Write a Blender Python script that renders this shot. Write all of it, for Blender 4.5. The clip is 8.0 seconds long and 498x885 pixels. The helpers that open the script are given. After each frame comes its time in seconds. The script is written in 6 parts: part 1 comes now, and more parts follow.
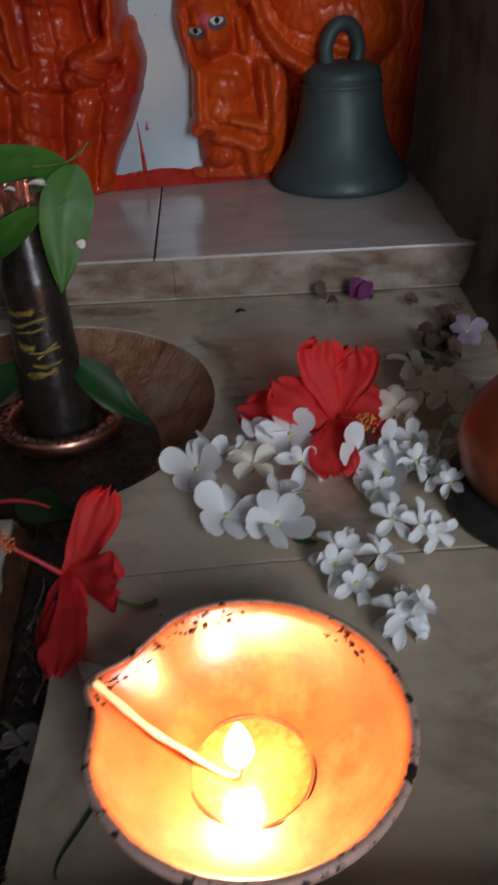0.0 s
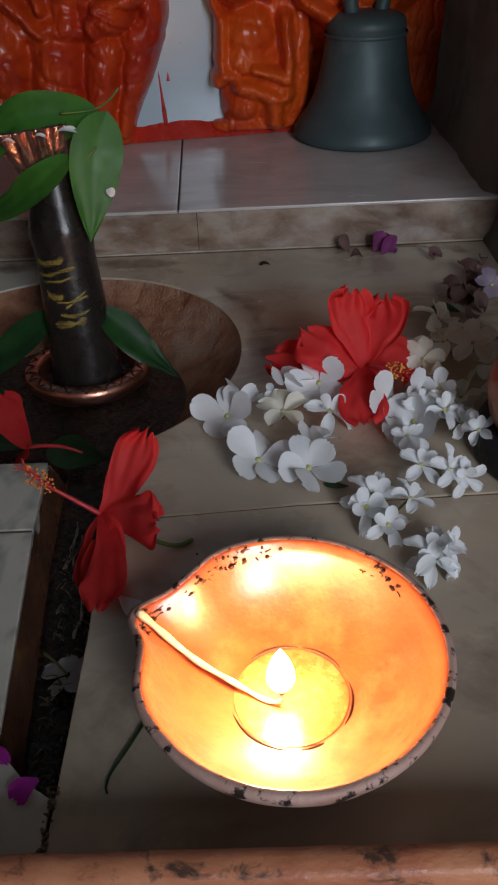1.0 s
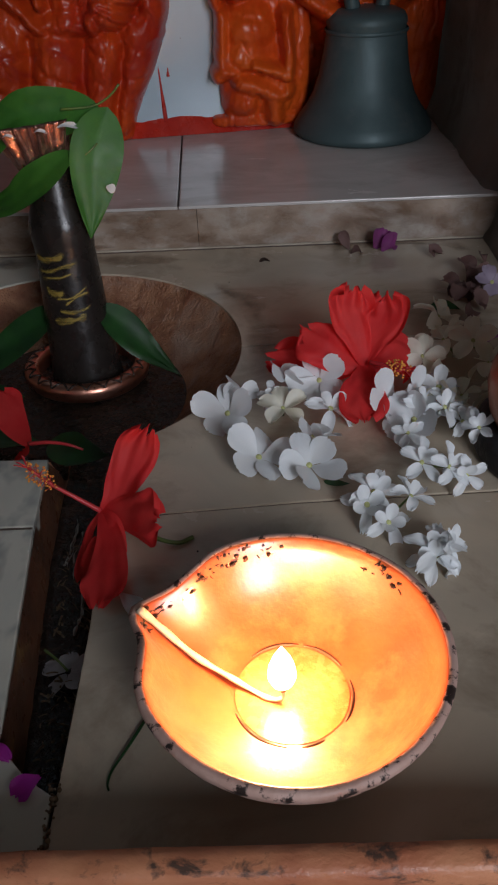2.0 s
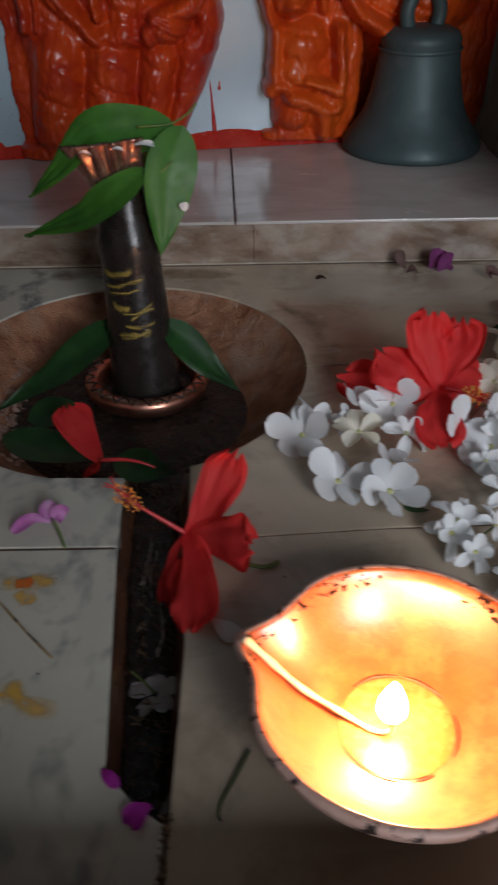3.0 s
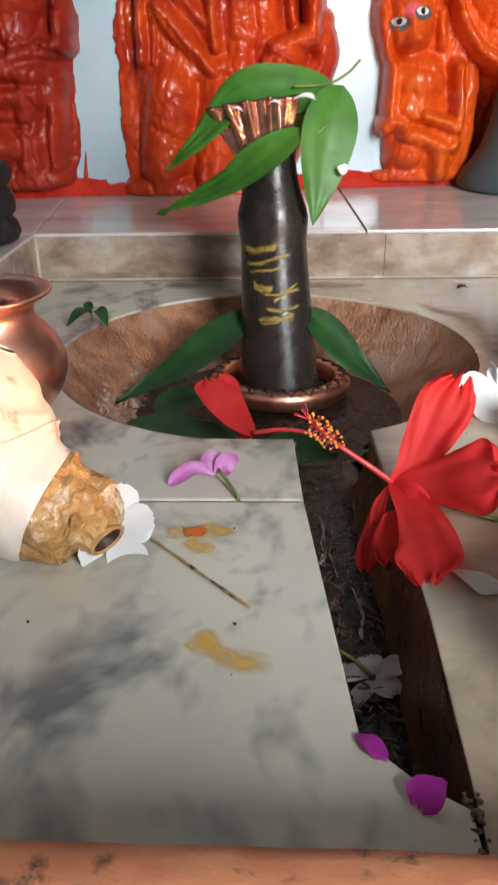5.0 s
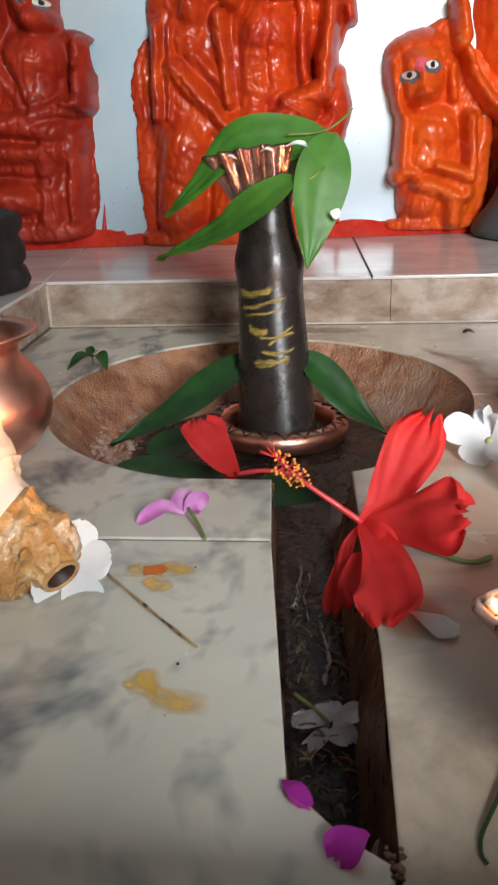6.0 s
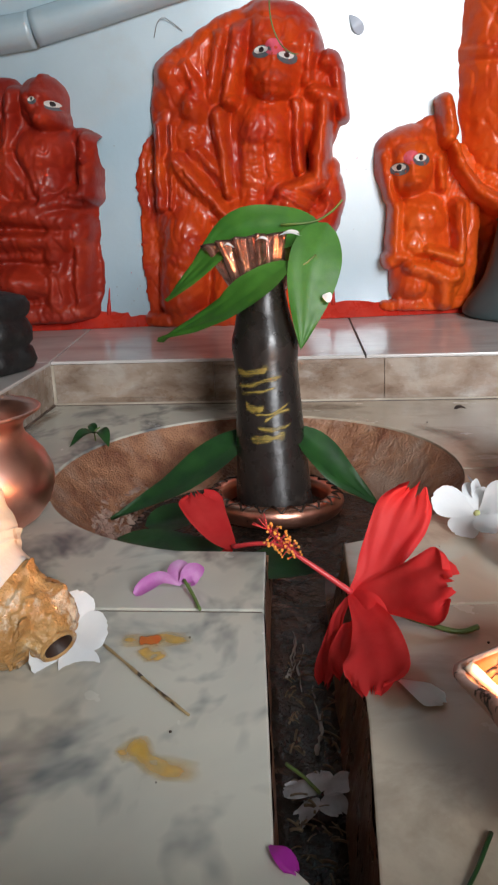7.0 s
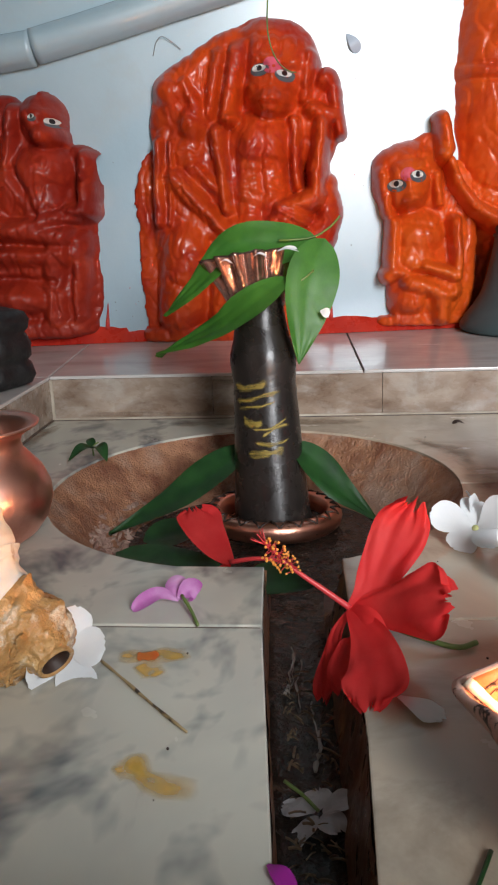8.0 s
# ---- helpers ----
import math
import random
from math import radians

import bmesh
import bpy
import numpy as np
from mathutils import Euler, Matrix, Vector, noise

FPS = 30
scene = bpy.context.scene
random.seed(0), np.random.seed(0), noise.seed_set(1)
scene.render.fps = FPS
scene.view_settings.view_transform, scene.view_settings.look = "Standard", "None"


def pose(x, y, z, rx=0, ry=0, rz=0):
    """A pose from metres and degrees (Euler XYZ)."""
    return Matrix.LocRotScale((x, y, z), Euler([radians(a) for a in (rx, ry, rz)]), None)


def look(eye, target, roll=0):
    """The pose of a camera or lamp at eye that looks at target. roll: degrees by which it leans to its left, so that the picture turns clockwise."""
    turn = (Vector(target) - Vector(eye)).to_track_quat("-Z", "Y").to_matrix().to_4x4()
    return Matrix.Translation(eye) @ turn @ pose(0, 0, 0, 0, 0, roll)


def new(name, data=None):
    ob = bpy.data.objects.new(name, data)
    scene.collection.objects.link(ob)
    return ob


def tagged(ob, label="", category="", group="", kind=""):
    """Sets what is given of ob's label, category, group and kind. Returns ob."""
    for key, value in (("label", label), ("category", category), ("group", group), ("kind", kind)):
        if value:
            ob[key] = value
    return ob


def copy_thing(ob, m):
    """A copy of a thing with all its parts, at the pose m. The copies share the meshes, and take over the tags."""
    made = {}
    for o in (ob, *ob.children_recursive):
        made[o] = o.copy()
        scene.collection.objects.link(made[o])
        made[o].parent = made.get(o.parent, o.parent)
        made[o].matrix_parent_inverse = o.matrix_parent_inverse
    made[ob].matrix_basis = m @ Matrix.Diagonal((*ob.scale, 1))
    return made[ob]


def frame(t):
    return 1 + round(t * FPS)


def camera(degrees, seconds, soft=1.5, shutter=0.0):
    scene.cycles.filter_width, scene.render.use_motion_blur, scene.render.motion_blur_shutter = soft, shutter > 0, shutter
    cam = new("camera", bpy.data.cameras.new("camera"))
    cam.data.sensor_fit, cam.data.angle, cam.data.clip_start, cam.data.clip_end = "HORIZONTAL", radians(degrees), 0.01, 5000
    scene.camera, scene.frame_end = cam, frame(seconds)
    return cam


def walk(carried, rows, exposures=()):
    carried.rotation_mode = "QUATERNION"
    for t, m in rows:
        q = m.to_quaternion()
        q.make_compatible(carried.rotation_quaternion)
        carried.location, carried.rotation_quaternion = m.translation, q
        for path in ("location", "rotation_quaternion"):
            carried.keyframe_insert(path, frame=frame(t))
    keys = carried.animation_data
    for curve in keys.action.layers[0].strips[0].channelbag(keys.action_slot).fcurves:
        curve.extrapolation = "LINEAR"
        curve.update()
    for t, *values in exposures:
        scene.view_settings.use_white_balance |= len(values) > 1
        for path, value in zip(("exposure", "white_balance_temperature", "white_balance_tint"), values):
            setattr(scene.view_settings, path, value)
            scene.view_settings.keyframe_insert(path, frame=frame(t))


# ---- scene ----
cam = camera(35.05, 8.0, soft=2.1, shutter=0.5)
PATH = [
    (0, (0.0238, -0.0068, 0.3188), (0.0244, 0.4935, -0.0125), -2.90),
    (0.5, (0.0064, -0.0194, 0.3134), (0.0008, 0.4684, -0.0358), -3.04),
    (1, (0.0061, -0.0202, 0.3146), (0.0019, 0.4648, -0.0386), -2.70),
    (2.5, (0.0005, -0.0186, 0.3164), (-0.0003, 0.4640, -0.0400), -2.19),
    (3, (-0.0462, -0.0123, 0.3284), (-0.0489, 0.4718, -0.0261), -1.10),
    (3.5, (-0.1057, -0.0093, 0.2971), (-0.1042, 0.4829, -0.0460), -1.81),
    (4, (-0.1432, 0.0050, 0.2569), (-0.1295, 0.5032, -0.0771), -0.26),
    (4.2, (-0.1544, 0.0104, 0.2413), (-0.1507, 0.5103, -0.0905), 0.70),
    (5.3, (-0.1314, 0.0073, 0.1841), (-0.1667, 0.5551, -0.0581), -1.89),
    (5.5, (-0.1253, 0.0075, 0.1844), (-0.1695, 0.5569, -0.0528), -2.08),
    (6, (-0.1049, 0.0115, 0.1809), (-0.1603, 0.5640, -0.0464), -2.11),
    (6.5, (-0.0992, 0.0003, 0.1848), (-0.1578, 0.5646, -0.0106), -2.32),
    (7, (-0.0982, -0.0027, 0.1852), (-0.1564, 0.5688, 0.0121), -2.34),
    (7.5, (-0.0982, -0.0031, 0.1854), (-0.1555, 0.5712, 0.0215), -2.24),
    (8, (-0.0980, -0.0028, 0.1854), (-0.1549, 0.5720, 0.0229), -2.32),
]
EXPOSURES = [(0.0, -1.2, 6300, 16), (2.6, -1.2, 6300, 16), (3.0, -1.0, 6400, 15), (3.5, 0.58, 6600, 13), (4.2, 0.8, 6750, 13), (5.4, 0.75, 6800, 13),
             (6.0, 0.7, 6800, 13), (6.6, 0.5, 6700, 13), (7.2, 0.42, 6650, 13), (8.0, 0.38, 6650, 13)]
walk(cam, [(t, look(e, a, r)) for t, e, a, r in PATH], EXPOSURES)

# ---- light ----
world = bpy.data.worlds.new("world")
scene.world = world
world.use_nodes = True
sky = world.node_tree.nodes.new("ShaderNodeTexSky")
sky.sky_type = "NISHITA"
sky.sun_disc = False
sky.sun_elevation, sky.sun_rotation = radians(40), radians(150)
world.node_tree.links.new(sky.outputs[0], world.node_tree.nodes["Background"].inputs[0])
world.node_tree.nodes["Background"].inputs[1].default_value = 0.12


def area_lamp(name, at, to, wide, high, watts, colour):
    data = bpy.data.lights.new(name, "AREA")
    data.shape, data.size, data.size_y, data.energy, data.color = "RECTANGLE", wide, high, watts, colour
    lamp = new(name, data)
    lamp.matrix_world = look(at, to)
    return lamp


area_lamp("window_daylight", (0.56, -1.12, 0.74), (0.05, 0.95, 0.15), 0.52, 0.80, 34.0, (0.90, 0.96, 1.0))


# ---- materials ----
def tree_of(name):
    m = bpy.data.materials.new(name)
    m.use_nodes = True
    return m, m.node_tree, m.node_tree.nodes["Principled BSDF"]


def surface(name, c1, c2, scale=30.0, rough=(0.3, 0.6), bump=0.15, fine=400.0, metal=0.0, c3=None, c3_scale=12.0,
            c3_edge=(0.52, 0.62), coat=0.0, coat_rough=0.12, detail=6.0, stretch=(1, 1, 1), sss=0.0, warp=0.0, depth=0.001, per_object=0.0):
    """Two colours mixed by noise, a third in patches, bump at two scales."""
    m, tree, bsdf = tree_of(name)
    N, L = tree.nodes.new, tree.links.new
    co = N("ShaderNodeTexCoord")
    mp = N("ShaderNodeMapping")
    mp.inputs["Scale"].default_value = stretch
    L(co.outputs["Object"], mp.inputs["Vector"])
    vec = mp.outputs["Vector"]

    def tex(s, d=detail, dist=0.0, r=0.55):
        n = N("ShaderNodeTexNoise")
        n.inputs["Scale"].default_value, n.inputs["Detail"].default_value = s, d
        n.inputs["Distortion"].default_value, n.inputs["Roughness"].default_value = dist, r
        L(vec, n.inputs["Vector"])
        return n.outputs["Fac"]

    def ramp(src, lo, hi, a=0.0, b=1.0):
        r = N("ShaderNodeMapRange")
        r.inputs["From Min"].default_value, r.inputs["From Max"].default_value = lo, hi
        r.inputs["To Min"].default_value, r.inputs["To Max"].default_value = a, b
        L(src, r.inputs["Value"])
        return r.outputs["Result"]

    def mix(f, a, b):
        x = N("ShaderNodeMix")
        x.data_type = "RGBA"
        L(f, x.inputs["Factor"])
        for key, v in (("A", a), ("B", b)):
            sock = [s for s in x.inputs if s.name == key and s.type == "RGBA"][0]
            if isinstance(v, tuple):
                sock.default_value = (*v, 1)
            else:
                L(v, sock)
        return [s for s in x.outputs if s.type == "RGBA"][0]

    big = tex(scale, dist=warp)
    col = mix(ramp(big, 0.32, 0.68), c1, c2)
    if c3:
        col = mix(ramp(tex(c3_scale, dist=warp, r=0.65), *c3_edge), col, c3)
    if per_object:
        oi = N("ShaderNodeObjectInfo")
        hs = N("ShaderNodeHueSaturation")
        L(ramp(oi.outputs["Random"], 0, 1, 1 - per_object, 1 + per_object), hs.inputs["Value"])
        L(col, hs.inputs["Color"])
        col = hs.outputs["Color"]
    L(col, bsdf.inputs["Base Color"])
    L(ramp(tex(scale * 2.3), 0.3, 0.7, *rough), bsdf.inputs["Roughness"])
    bsdf.inputs["Metallic"].default_value = metal
    bsdf.inputs["Coat Weight"].default_value = coat
    bsdf.inputs["Coat Roughness"].default_value = coat_rough
    if sss:
        bsdf.inputs["Subsurface Weight"].default_value = sss
        bsdf.inputs["Subsurface Scale"].default_value = 0.004
    if bump:
        add = N("ShaderNodeMath")
        add.operation = "ADD"
        L(tex(fine, 3.0), add.inputs[0])
        L(ramp(big, 0, 1, 0, 2.0), add.inputs[1])
        b = N("ShaderNodeBump")
        b.inputs["Strength"].default_value, b.inputs["Distance"].default_value = bump, depth
        L(add.outputs[0], b.inputs["Height"])
        L(b.outputs["Normal"], bsdf.inputs["Normal"])
    return m


def leafy(name, c1, c2, rough=0.35, through_light=0.25):
    """A thin leaf or petal: gloss, two tones and light passing through."""
    m = surface(name, c1, c2, scale=60, rough=(rough, rough + 0.15), bump=0.2, fine=900, depth=0.0006)
    tree = m.node_tree
    bsdf = tree.nodes["Principled BSDF"]
    tr = tree.nodes.new("ShaderNodeBsdfTranslucent")
    mx = tree.nodes.new("ShaderNodeMixShader")
    mx.inputs[0].default_value = through_light
    src = bsdf.inputs["Base Color"].links[0].from_socket
    tree.links.new(src, tr.inputs["Color"])
    tree.links.new(bsdf.outputs[0], mx.inputs[1])
    tree.links.new(tr.outputs[0], mx.inputs[2])
    tree.links.new(mx.outputs[0], tree.nodes["Material Output"].inputs["Surface"])
    return m


MARBLE = surface("worn_marble", (0.60, 0.585, 0.495), (0.48, 0.475, 0.415), scale=15, rough=(0.12, 0.28), bump=0.03, fine=250,
                 c3=(0.15, 0.16, 0.165), c3_scale=21, c3_edge=(0.49, 0.67), warp=0.35, stretch=(1, 0.75, 1), per_object=0.06, detail=3.5)
STAINED_MARBLE = surface("brown_stained_marble", (0.56, 0.46, 0.345), (0.43, 0.365, 0.28), scale=12, rough=(0.13, 0.30), bump=0.03, fine=250,
                         c3=(0.28, 0.22, 0.16), c3_scale=15, c3_edge=(0.50, 0.72), warp=0.6, stretch=(0.7, 1, 1), per_object=0.06)
LEDGE_MARBLE = surface("ledge_marble", (0.66, 0.63, 0.60), (0.54, 0.51, 0.48), scale=10, rough=(0.13, 0.28), bump=0.03, fine=260,
                       c3=(0.40, 0.36, 0.32), c3_scale=9, c3_edge=(0.5, 0.75), warp=0.6, stretch=(0.6, 1.4, 1), per_object=0.05)
RISER = surface("stained_riser_marble", (0.42, 0.33, 0.26), (0.18, 0.11, 0.07), scale=30, rough=(0.14, 0.42), bump=0.30, fine=240,
                c3=(0.54, 0.50, 0.45), c3_scale=20, c3_edge=(0.46, 0.74), warp=0.35, stretch=(0.7, 1, 1.2))
BASIN = surface("stained_basin_stone", (0.44, 0.215, 0.115), (0.20, 0.070, 0.034), scale=55, rough=(0.25, 0.65), bump=0.9, fine=520,
                c3=(0.44, 0.31, 0.235), c3_scale=22, c3_edge=(0.50, 0.74), warp=0.5, depth=0.0026)
CRUST = surface("pinkish_lime_crust", (0.42, 0.30, 0.24), (0.24, 0.12, 0.09), scale=80, rough=(0.6, 0.9), bump=0.8, fine=500)
SLUDGE = surface("wet_dark_channel_stone", (0.030, 0.020, 0.014), (0.010, 0.008, 0.007), scale=50, rough=(0.05, 0.36), bump=1.0,
                 fine=240, c3=(0.075, 0.042, 0.026), c3_scale=30, c3_edge=(0.55, 0.68), warp=0.6, depth=0.002)
CHANNEL_SIDE = surface("brown_channel_side", (0.15, 0.062, 0.032), (0.075, 0.036, 0.022), scale=40, rough=(0.2, 0.5), bump=0.4,
                       fine=300, c3=(0.30, 0.17, 0.06), c3_scale=35, c3_edge=(0.58, 0.7))
GROUT = surface("dark_joint", (0.16, 0.10, 0.07), (0.06, 0.045, 0.04), scale=60, bump=0.4)
NOSING = surface("terracotta_nosing", (0.66, 0.28, 0.14), (0.44, 0.14, 0.07), scale=44, rough=(0.35, 0.6), bump=0.6, fine=260,
                 c3=(0.09, 0.05, 0.035), c3_scale=95, c3_edge=(0.55, 0.66), stretch=(0.75, 1, 1.3), warp=0.3)
WALL = surface("whitewashed_wall", (0.41, 0.56, 0.635), (0.345, 0.49, 0.565), scale=7, rough=(0.35, 0.6), bump=0.12, fine=160,
               c3=(0.38, 0.48, 0.52), c3_scale=9, c3_edge=(0.56, 0.75), depth=0.0015, coat=1.0, coat_rough=0.27)
DIRTY = surface("grimy_plaster", (0.30, 0.27, 0.24), (0.21, 0.185, 0.16), scale=9, rough=(0.6, 0.9), bump=0.3, fine=150,
                c3=(0.10, 0.085, 0.075), c3_scale=10, c3_edge=(0.5, 0.7), depth=0.002)
ROOM = surface("room_plaster", (0.24, 0.22, 0.20), (0.18, 0.17, 0.155), scale=4, rough=(0.7, 0.9), bump=0.1)
VERMILION = surface("thick_vermilion_paint", (0.62, 0.072, 0.008), (0.40, 0.022, 0.006), scale=11, rough=(0.26, 0.48), bump=0.5,
                    fine=150, coat=0.28, coat_rough=0.09, c3=(0.38, 0.020, 0.010), c3_scale=22, c3_edge=(0.50, 0.72), depth=0.0012, warp=0.7)
# Vermilion with the dimmer light of the left side put into its colour.
SHADED_VERMILION = surface("shaded_vermilion_paint", (0.38, 0.030, 0.011), (0.25, 0.015, 0.007), scale=14, rough=(0.34, 0.58), bump=0.45,
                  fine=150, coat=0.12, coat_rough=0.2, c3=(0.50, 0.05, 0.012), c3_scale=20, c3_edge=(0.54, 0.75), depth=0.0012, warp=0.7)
# Brighter, more orange vermilion: stronger light at the right put into the colour.
LIT_VERMILION = surface("lit_vermilion_paint", (0.70, 0.106, 0.010), (0.54, 0.050, 0.007), scale=11, rough=(0.30, 0.52), bump=0.40,
                       fine=150, coat=0.28, coat_rough=0.09, c3=(0.50, 0.040, 0.008), c3_scale=22, c3_edge=(0.54, 0.76), depth=0.0012, warp=0.7)
RED_BAND = surface("red_paint_band", (0.58, 0.035, 0.015), (0.42, 0.02, 0.012), scale=30, rough=(0.2, 0.4), bump=0.3, fine=160,
                   coat=0.3, c3=(0.60, 0.20, 0.17), c3_scale=22, c3_edge=(0.62, 0.8))
WHITE_EYE = surface("white_eye_paint", (0.8, 0.8, 0.76), (0.7, 0.7, 0.66), bump=0)
BLACK_EYE = surface("black_eye_paint", (0.012, 0.012, 0.014), (0.02, 0.02, 0.022), bump=0)
BLUE_EYE = surface("slate_eye_shadow", (0.07, 0.085, 0.10), (0.11, 0.12, 0.13), bump=0)
PINK_MARK = surface("pink_brow_powder", (0.70, 0.07, 0.16), (0.60, 0.10, 0.12), bump=0.1)
BLACK_STONE = surface("oiled_black_stone", (0.028, 0.022, 0.019), (0.014, 0.012, 0.011), scale=35, rough=(0.19, 0.38), bump=0.2,
                      fine=300, c3=(0.06, 0.05, 0.042), c3_scale=26, c3_edge=(0.58, 0.75))
ROUGH_BLACK = surface("rough_black_stone", (0.018, 0.017, 0.017), (0.008, 0.008, 0.009), scale=60, rough=(0.4, 0.7), bump=0.6, fine=260)
COPPER = surface("polished_copper", (0.90, 0.50, 0.40), (0.80, 0.40, 0.31), scale=16, rough=(0.30, 0.46), bump=0.08, fine=300,
                 metal=1.0, c3=(0.58, 0.22, 0.14), c3_scale=20, c3_edge=(0.55, 0.8))
RING_COPPER = surface("patterned_copper", (0.86, 0.45, 0.34), (0.70, 0.32, 0.22), scale=40, rough=(0.26, 0.40), bump=0.2, fine=400, metal=1.0)
FOIL = surface("crinkled_copper_sheet", (0.62, 0.38, 0.32), (0.34, 0.17, 0.13), scale=120, rough=(0.12, 0.28), bump=0.45, fine=260, metal=0.9)
DARK_COPPER = surface("browned_copper", (0.36, 0.12, 0.05), (0.22, 0.07, 0.03), scale=22, rough=(0.3, 0.5), bump=0.25, fine=200, metal=0.75,
                      c3=(0.52, 0.22, 0.12), c3_scale=30, c3_edge=(0.58, 0.7))
BRONZE = surface("dull_grey_green_bell_metal", (0.080, 0.125, 0.130), (0.050, 0.080, 0.084), scale=14, rough=(0.45, 0.65), bump=0.2, fine=260,
                 metal=0.25, c3=(0.13, 0.15, 0.15), c3_scale=18, c3_edge=(0.55, 0.8))
CLAY = surface("terracotta_clay", (0.40, 0.105, 0.032), (0.26, 0.058, 0.018), scale=38, rough=(0.28, 0.5), bump=0.4, fine=240, coat=1.0, coat_rough=0.27,
               c3=(0.46, 0.18, 0.07), c3_scale=24, c3_edge=(0.52, 0.75), sss=0.15)
CLAY_RIM = surface("sooty_painted_clay_rim", (0.60, 0.41, 0.35), (0.46, 0.27, 0.21), scale=40, rough=(0.45, 0.7), bump=0.4, fine=320,
                   c3=(0.025, 0.015, 0.012), c3_scale=120, c3_edge=(0.54, 0.59), stretch=(1, 1, 0.6))
SOOT = surface("soot", (0.015, 0.010, 0.008), (0.05, 0.02, 0.01), bump=0.2)
OIL = surface("oily_clay_floor", (0.50, 0.22, 0.08), (0.36, 0.12, 0.035), scale=70, rough=(0.2, 0.35), bump=0.5, fine=200, coat=0.8, coat_rough=0.25)
WICK_GROOVE = surface("pale_wick_and_lit_groove", (0.75, 0.68, 0.55), (0.60, 0.5, 0.35), scale=200, bump=0.4)
SHELL = surface("conch_shell", (0.86, 0.82, 0.75), (0.80, 0.70, 0.59), scale=24, rough=(0.25, 0.45), bump=0.25, fine=260,
                c3=(0.46, 0.27, 0.12), c3_scale=48, c3_edge=(0.58, 0.68), stretch=(1.6, 1.6, 0.6), sss=0.1)
SHELL_CROWN = surface("ochre_conch_crown", (0.36, 0.145, 0.032), (0.60, 0.36, 0.14), scale=60, rough=(0.22, 0.5), bump=1.0, fine=150,
                      c3=(0.72, 0.60, 0.44), c3_scale=75, c3_edge=(0.55, 0.66), coat=0.25, depth=0.003)
HIBISCUS = leafy("red_hibiscus_petal", (0.98, 0.065, 0.060), (0.88, 0.034, 0.038), 0.6, 0.50)
STAMEN_RED = surface("red_stamen", (0.66, 0.05, 0.05), (0.5, 0.03, 0.04), bump=0.1)
POLLEN = surface("orange_pollen", (0.85, 0.40, 0.06), (0.8, 0.28, 0.05), bump=0)
WHITE_PETAL = leafy("white_petal", (0.90, 0.92, 0.92), (0.82, 0.86, 0.89), 0.4, 0.25)
CREAM_PETAL = leafy("wilted_cream_petal", (0.95, 0.93, 0.82), (0.88, 0.84, 0.68), 0.5, 0.35)
LAVENDER_PETAL = leafy("faded_lavender_petal", (0.42, 0.35, 0.45), (0.34, 0.27, 0.37), 0.5, 0.2)
MAUVE_PETAL = leafy("mauve_petal", (0.55, 0.14, 0.48), (0.70, 0.40, 0.66), 0.4, 0.3)
MAGENTA_PETAL = leafy("magenta_petal", (0.55, 0.03, 0.48), (0.42, 0.02, 0.36), 0.45, 0.3)
GREY_PETAL = leafy("soaked_white_petal", (0.64, 0.64, 0.66), (0.52, 0.52, 0.55), 0.2, 0.15)
DRIED_PETAL = leafy("dried_mauve_brown_petal", (0.20, 0.11, 0.10), (0.13, 0.07, 0.06), 0.6, 0.15)
WALL.node_tree.nodes["Principled BSDF"].inputs["Coat IOR"].default_value = 1.7
for _m in (VERMILION, SHADED_VERMILION, LIT_VERMILION):
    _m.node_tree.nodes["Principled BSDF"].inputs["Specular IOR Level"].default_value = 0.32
CLAY.node_tree.nodes["Principled BSDF"].inputs["Coat IOR"].default_value = 1.9
FLOWER_HEART = surface("pale_yellow_flower_heart", (0.55, 0.55, 0.22), (0.45, 0.48, 0.2), bump=0)
GREEN_STEM = surface("green_stem", (0.14, 0.22, 0.05), (0.10, 0.15, 0.04), scale=90, bump=0.2)
LEAF = leafy("bel_leaf", (0.058, 0.22, 0.026), (0.036, 0.15, 0.018), 0.40, 0.22)
DARK_LEAF = leafy("wet_dark_leaf", (0.020, 0.085, 0.018), (0.010, 0.045, 0.012), 0.38, 0.12)
TWIG_TAN = surface("banded_dry_twig", (0.42, 0.31, 0.16), (0.30, 0.21, 0.10), scale=130, detail=1.0, bump=0.4, c3=(0.035, 0.022, 0.014), c3_scale=105, c3_edge=(0.50, 0.55))
DUSTY_PETAL = leafy("dusty_purple_petal", (0.30, 0.05, 0.24), (0.22, 0.06, 0.17), 0.6, 0.2)
CRUMB = surface("dry_crumbs", (0.22, 0.15, 0.08), (0.09, 0.06, 0.035), scale=200, bump=0.4)
flame_mat, _t, _b = tree_of("flame")
_b.inputs["Base Color"].default_value = (1.0, 0.8, 0.4, 1)
_b.inputs["Emission Color"].default_value = (1.0, 0.45, 0.17, 1)
_b.inputs["Emission Strength"].default_value = 1150.0


